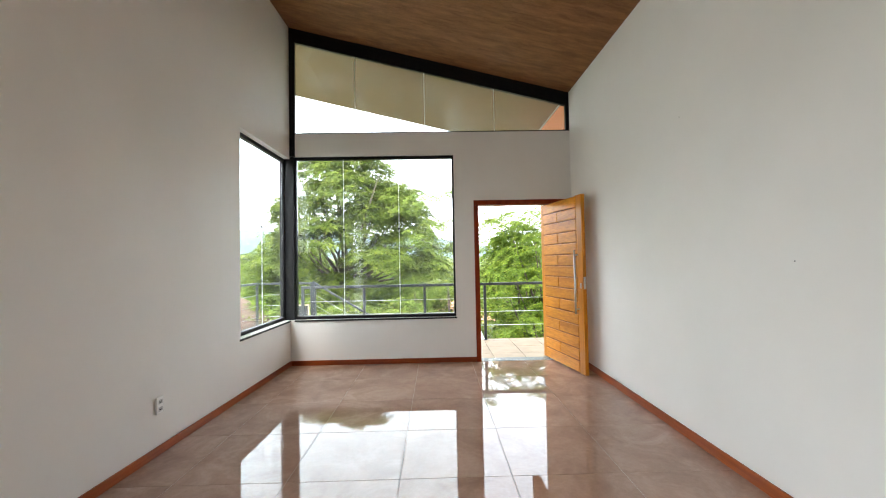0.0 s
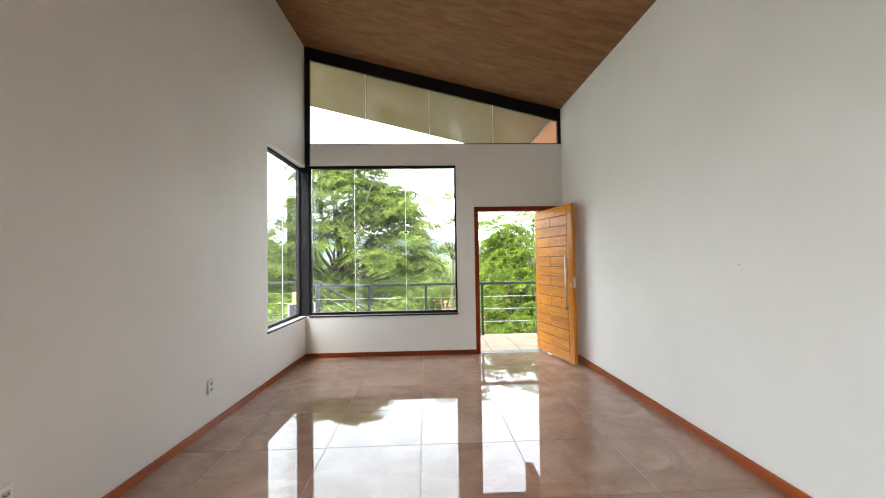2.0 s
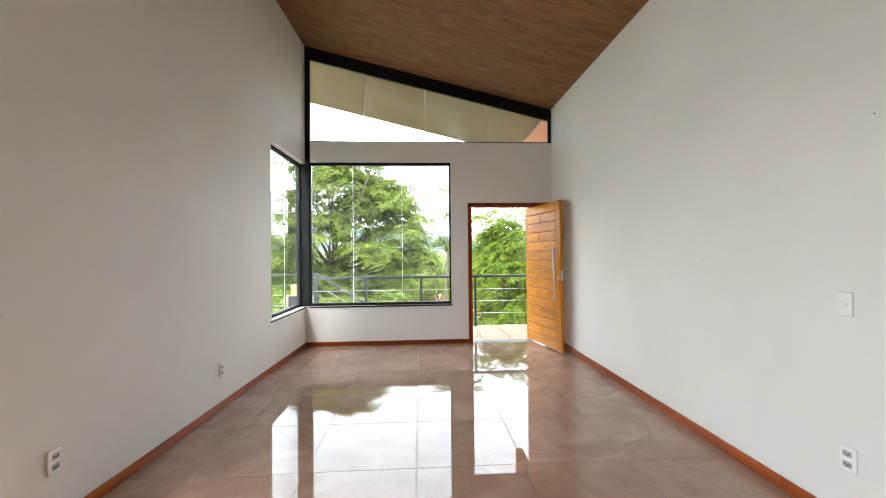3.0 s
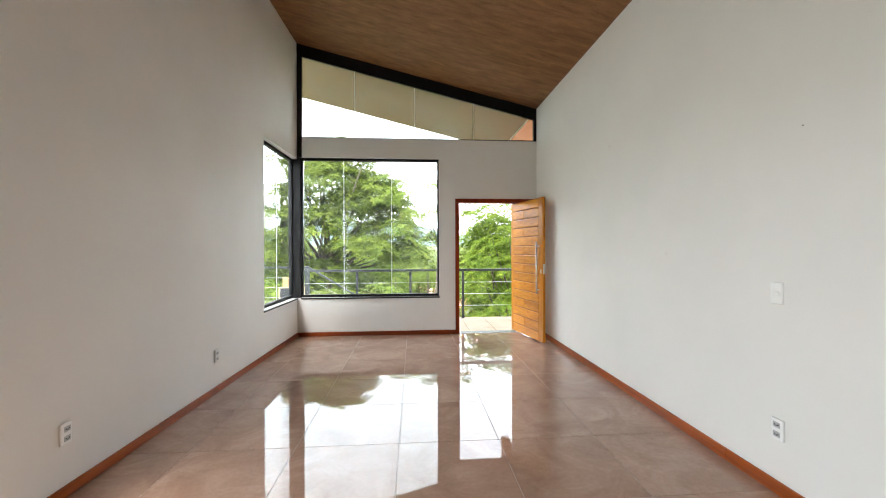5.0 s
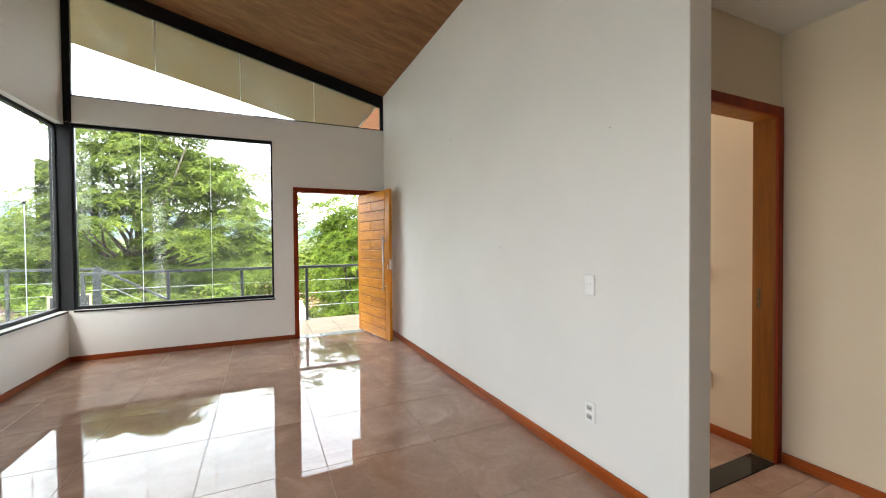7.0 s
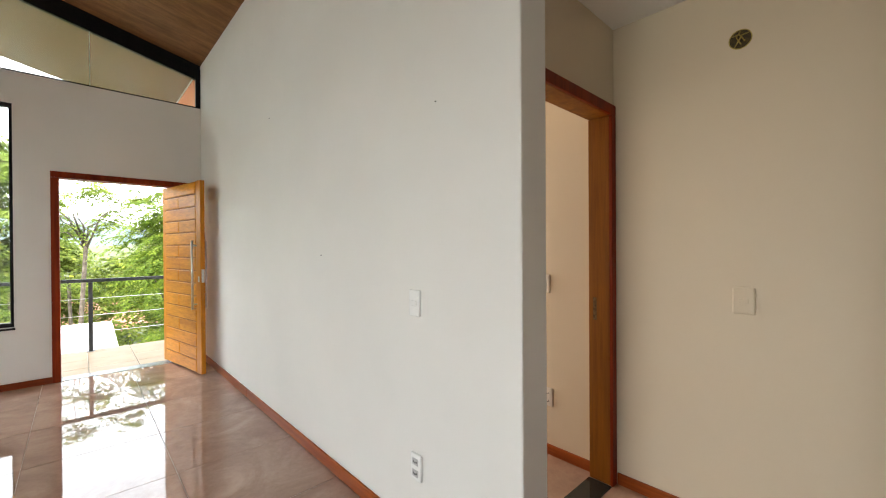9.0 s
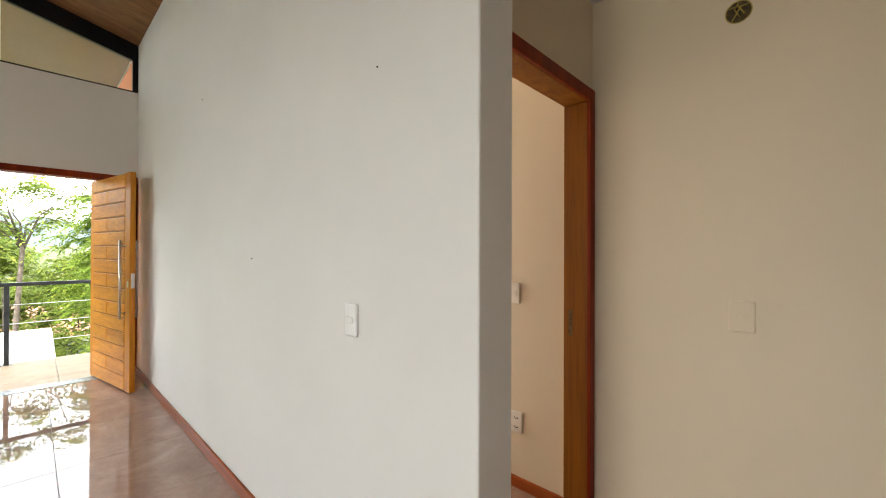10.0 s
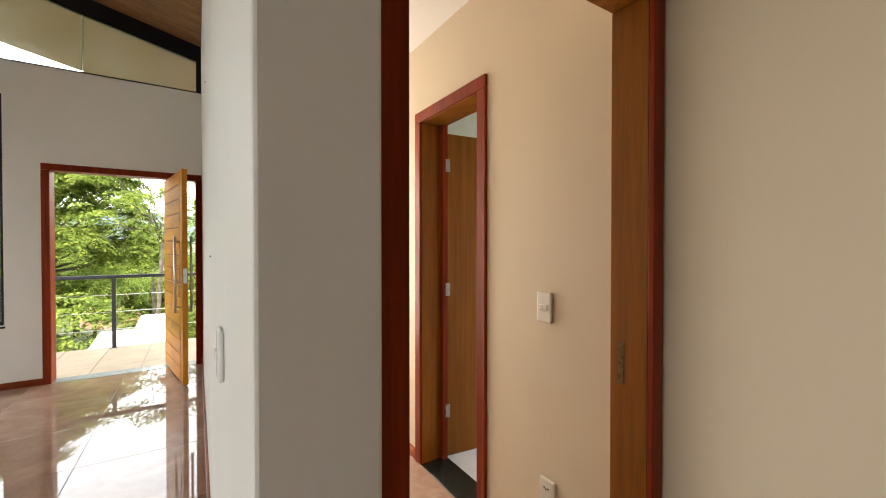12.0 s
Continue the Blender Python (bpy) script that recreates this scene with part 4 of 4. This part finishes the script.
wide_ = [(0, 0, 5.0, 2.4, 2.2, 1.5), (-2.4, 0, 4.2, 2, 1.8, 1.3), (2.3, 0, 4.3, 2, 1.8, 1.3), (0, 0.2, 6.6, 1.8, 1.6, 1.0), (0, -0.5, 2.8, 2.8, 2, 1.2)]
mid_tree = tree("tree", "rounded green tree farther down the slope", (-0.4, 31.0, -5.6), wide_, 560, 40, 0.65, 0.26, M_LEAVES, 41, 0.2)
for x, y, z, a in ((-9.5, 31, -4.6, 60), (-14.5, 33, -5.2, 130), (5.5, 27, -4.4, 200), (-4.5, 34, -4.8, 280)):
    copy_thing(mid_tree, pose(x, y, z, 0, 0, a))
palm((0.75, 17.2, -4.1), 4.4, 31)
palm((-0.9, 21.5, -4.2), 4.0, 32)
palm((-11.0, 15.5, -4.1), 3.6, 33)

# far woods across the valley
rng_ = np.random.default_rng(77)
n_ = 2600
wx_, wy_ = rng_.uniform(-75, 60, n_), rng_.uniform(34, 100, n_)
keep_ = ~((wx_ > -9) & (wx_ < 8) & (wy_ < 52))
wx_, wy_ = wx_[keep_], wy_[keep_]
hgt_ = np.array([1.0 + 3.6 * abs(noise.noise((x * 0.06, y * 0.06, 2))) for x, y in zip(wx_, wy_)])
gz_ = np.array([ground_z(x, y) for x, y in zip(wx_, wy_)])
cc_ = np.stack([wx_, wy_, gz_ + hgt_ * rng_.uniform(0.2, 1.15, len(wx_))], 1)
out_ = rng_.normal(0, 1, cc_.shape)
woods_ = new("far_woods", leaf_mesh("far_woods", leaf_cloud(cc_, out_ / np.linalg.norm(out_, axis=1)[:, None], 36, 1.2, 0.6, rng_), M_PALE))
tagged(woods_, "mixed green woods across the valley", "woods", kind="stuff")

# ---- neighbouring buildings below the terrace ----
house = thing("house", "small white house with a weathered clay roof below the deck", "house", at=pose(-1.5, 0, -1.1))
part("wall", box(-9.5, -5.45, 13.4, 18.5, -4.3, -0.28), M_RENDER, house)
bm_ = bmesh.new()
v_ = [bm_.verts.new(p) for p in ((-9.9, 13.0, -0.22), (-7.5, 13.0, 0.98), (-5.1, 13.0, -0.22), (-9.9, 19.0, -0.22), (-7.5, 19.0, 0.98), (-5.1, 19.0, -0.22))]
for q in ((0, 1, 4, 3), (1, 2, 5, 4), (0, 2, 1), (3, 4, 5), (0, 3, 5, 2)):
    bm_.faces.new([v_[i] for i in q])
roof_ = part("roof", bm_, M_CLAY, house)
for i in range(24):
    y_ = 13.1 + i * 0.25
    part("tile_row", tube([(-7.5, y_, 1.0), (-5.08, y_, -0.2)], 0.06, 6), M_CLAY, roof_)
win_ = part("window", box(-5.455, -5.43, 15, 16.2, -2.0, -0.9), M_BLACK, house)
part("window", box(-6.8, -6.1, 13.38, 13.41, -1.9, -0.9), M_BLACK, house)

carport = thing("carport", "low building with white sheet roofs below the terrace", "carport")
for x0, x1, y0, y1, z0, z1 in ((-0.25, 0.58, 12.6, 14.8, -1.35, -1.12), (0.62, 1.68, 11.9, 15.2, -1.15, -0.8)):
    m_ = Matrix.Identity(4)
    m_[2][1] = (z1 - z0) / (y1 - y0)
    m_[2][3] = z0 - m_[2][1] * y0
    sheet_ = part("roof_sheet", box_into(bmesh.new(), x0, x1, y0, y1, 0, 0.05, 0, m_), M_WHITEROOF, carport)
    for k in range(int((x1 - x0) / 0.25)):
        part("rib", box_into(bmesh.new(), x0 + 0.1 + k * 0.25, x0 + 0.13 + k * 0.25, y0, y1, 0.05, 0.068, 0, m_), M_WHITEROOF, sheet_)
    part("wall", box(x0 + 0.15, x1 - 0.15, y0 + 0.2, y1 - 0.2, -4.6, z0), M_RENDER, carport)

# ---- bathroom and floors ----
tagged(part("floor_bath", box(3.386, 5.199, 1.451, 3.399, -0.2, -0.002), M_WHITE_TILE), "white tiled bathroom floor", "floor", kind="structure")
floor = tagged(part("floor", cells([LX - 0.02, RX, 2.254, 3.385], [SY, ENDY, 4.5, NY], [-0.24, -0.0025], lambda x, y, z: (x > RX and y > 4.5)), M_GROUT),
               "floor of large polished brown porcelain tiles", "floor", kind="structure")


def tile_mesh(name, w, d, thick, inset, material):
    """A tile with eased edges; its top is at z = 0, its corner at the origin."""
    v = [(0, 0, -thick), (w, 0, -thick), (w, d, -thick), (0, d, -thick), (0, 0, -inset), (w, 0, -inset), (w, d, -inset), (0, d, -inset),
         (inset, inset, 0), (w - inset, inset, 0), (w - inset, d - inset, 0), (inset, d - inset, 0)]
    f = [(8, 9, 10, 11), (3, 2, 1, 0)] + [(a + k, a + (k + 1) % 4, a + 4 + (k + 1) % 4, a + 4 + k) for a in (0, 4) for k in range(4)]
    me = bpy.data.meshes.new(name)
    me.from_pydata(v, [], f)
    me.materials.append(material)
    return me


def lay(parent, name, regions, x_line, y_line, pitch, gap, z, thick, inset, material, tilt=0.0):
    rng = np.random.default_rng(5)
    shared = {}
    for rx0, rx1, ry0, ry1 in regions:
        for i in range(math.floor((rx0 - x_line) / pitch), math.ceil((rx1 - x_line) / pitch)):
            for j in range(math.floor((ry0 - y_line) / pitch), math.ceil((ry1 - y_line) / pitch)):
                a, b = max(rx0, x_line + i * pitch + gap / 2), min(rx1, x_line + (i + 1) * pitch - gap / 2)
                c, d = max(ry0, y_line + j * pitch + gap / 2), min(ry1, y_line + (j + 1) * pitch - gap / 2)
                if b - a < 0.012 or d - c < 0.012:
                    continue
                key = (round(b - a, 4), round(d - c, 4))
                if key not in shared:
                    shared[key] = tile_mesh(name, *key, thick, inset, material)
                ob = new(name, shared[key])
                ob.parent = parent
                ob.matrix_basis = pose(a, c, z, rng.normal(0, tilt), rng.normal(0, tilt), 0)


skewed(floor)
rows_y = [SY] + [2.99 + 0.7 * j for j in range(-8, 4)] + [NY - 0.003]
lay(floor, "tile", [(LX + 0.001 - SKEW * (NY - a), RX - 0.001, a, b) for a, b in zip(rows_y, rows_y[1:])] + [ (RX + 0.001, EX - 0.001, SY, ENDY - 0.001), (2.256, EX - 0.001, ENDY + 0.001, HY - 0.011), (2.256, EX - 0.001, 1.266, 4.499)],
    0.0, 2.99, 0.70, 0.003, 0.0, 0.0022, 0.0008, M_TILE, 0.02)
lay(terrace, "tile", [(-2.11, 2.44, NY + WT + 0.024, 7.415)], 1.05, 6.35, 0.45, 0.006, -0.03, 0.0075, 0.0015, M_TERRACE, 0.05)
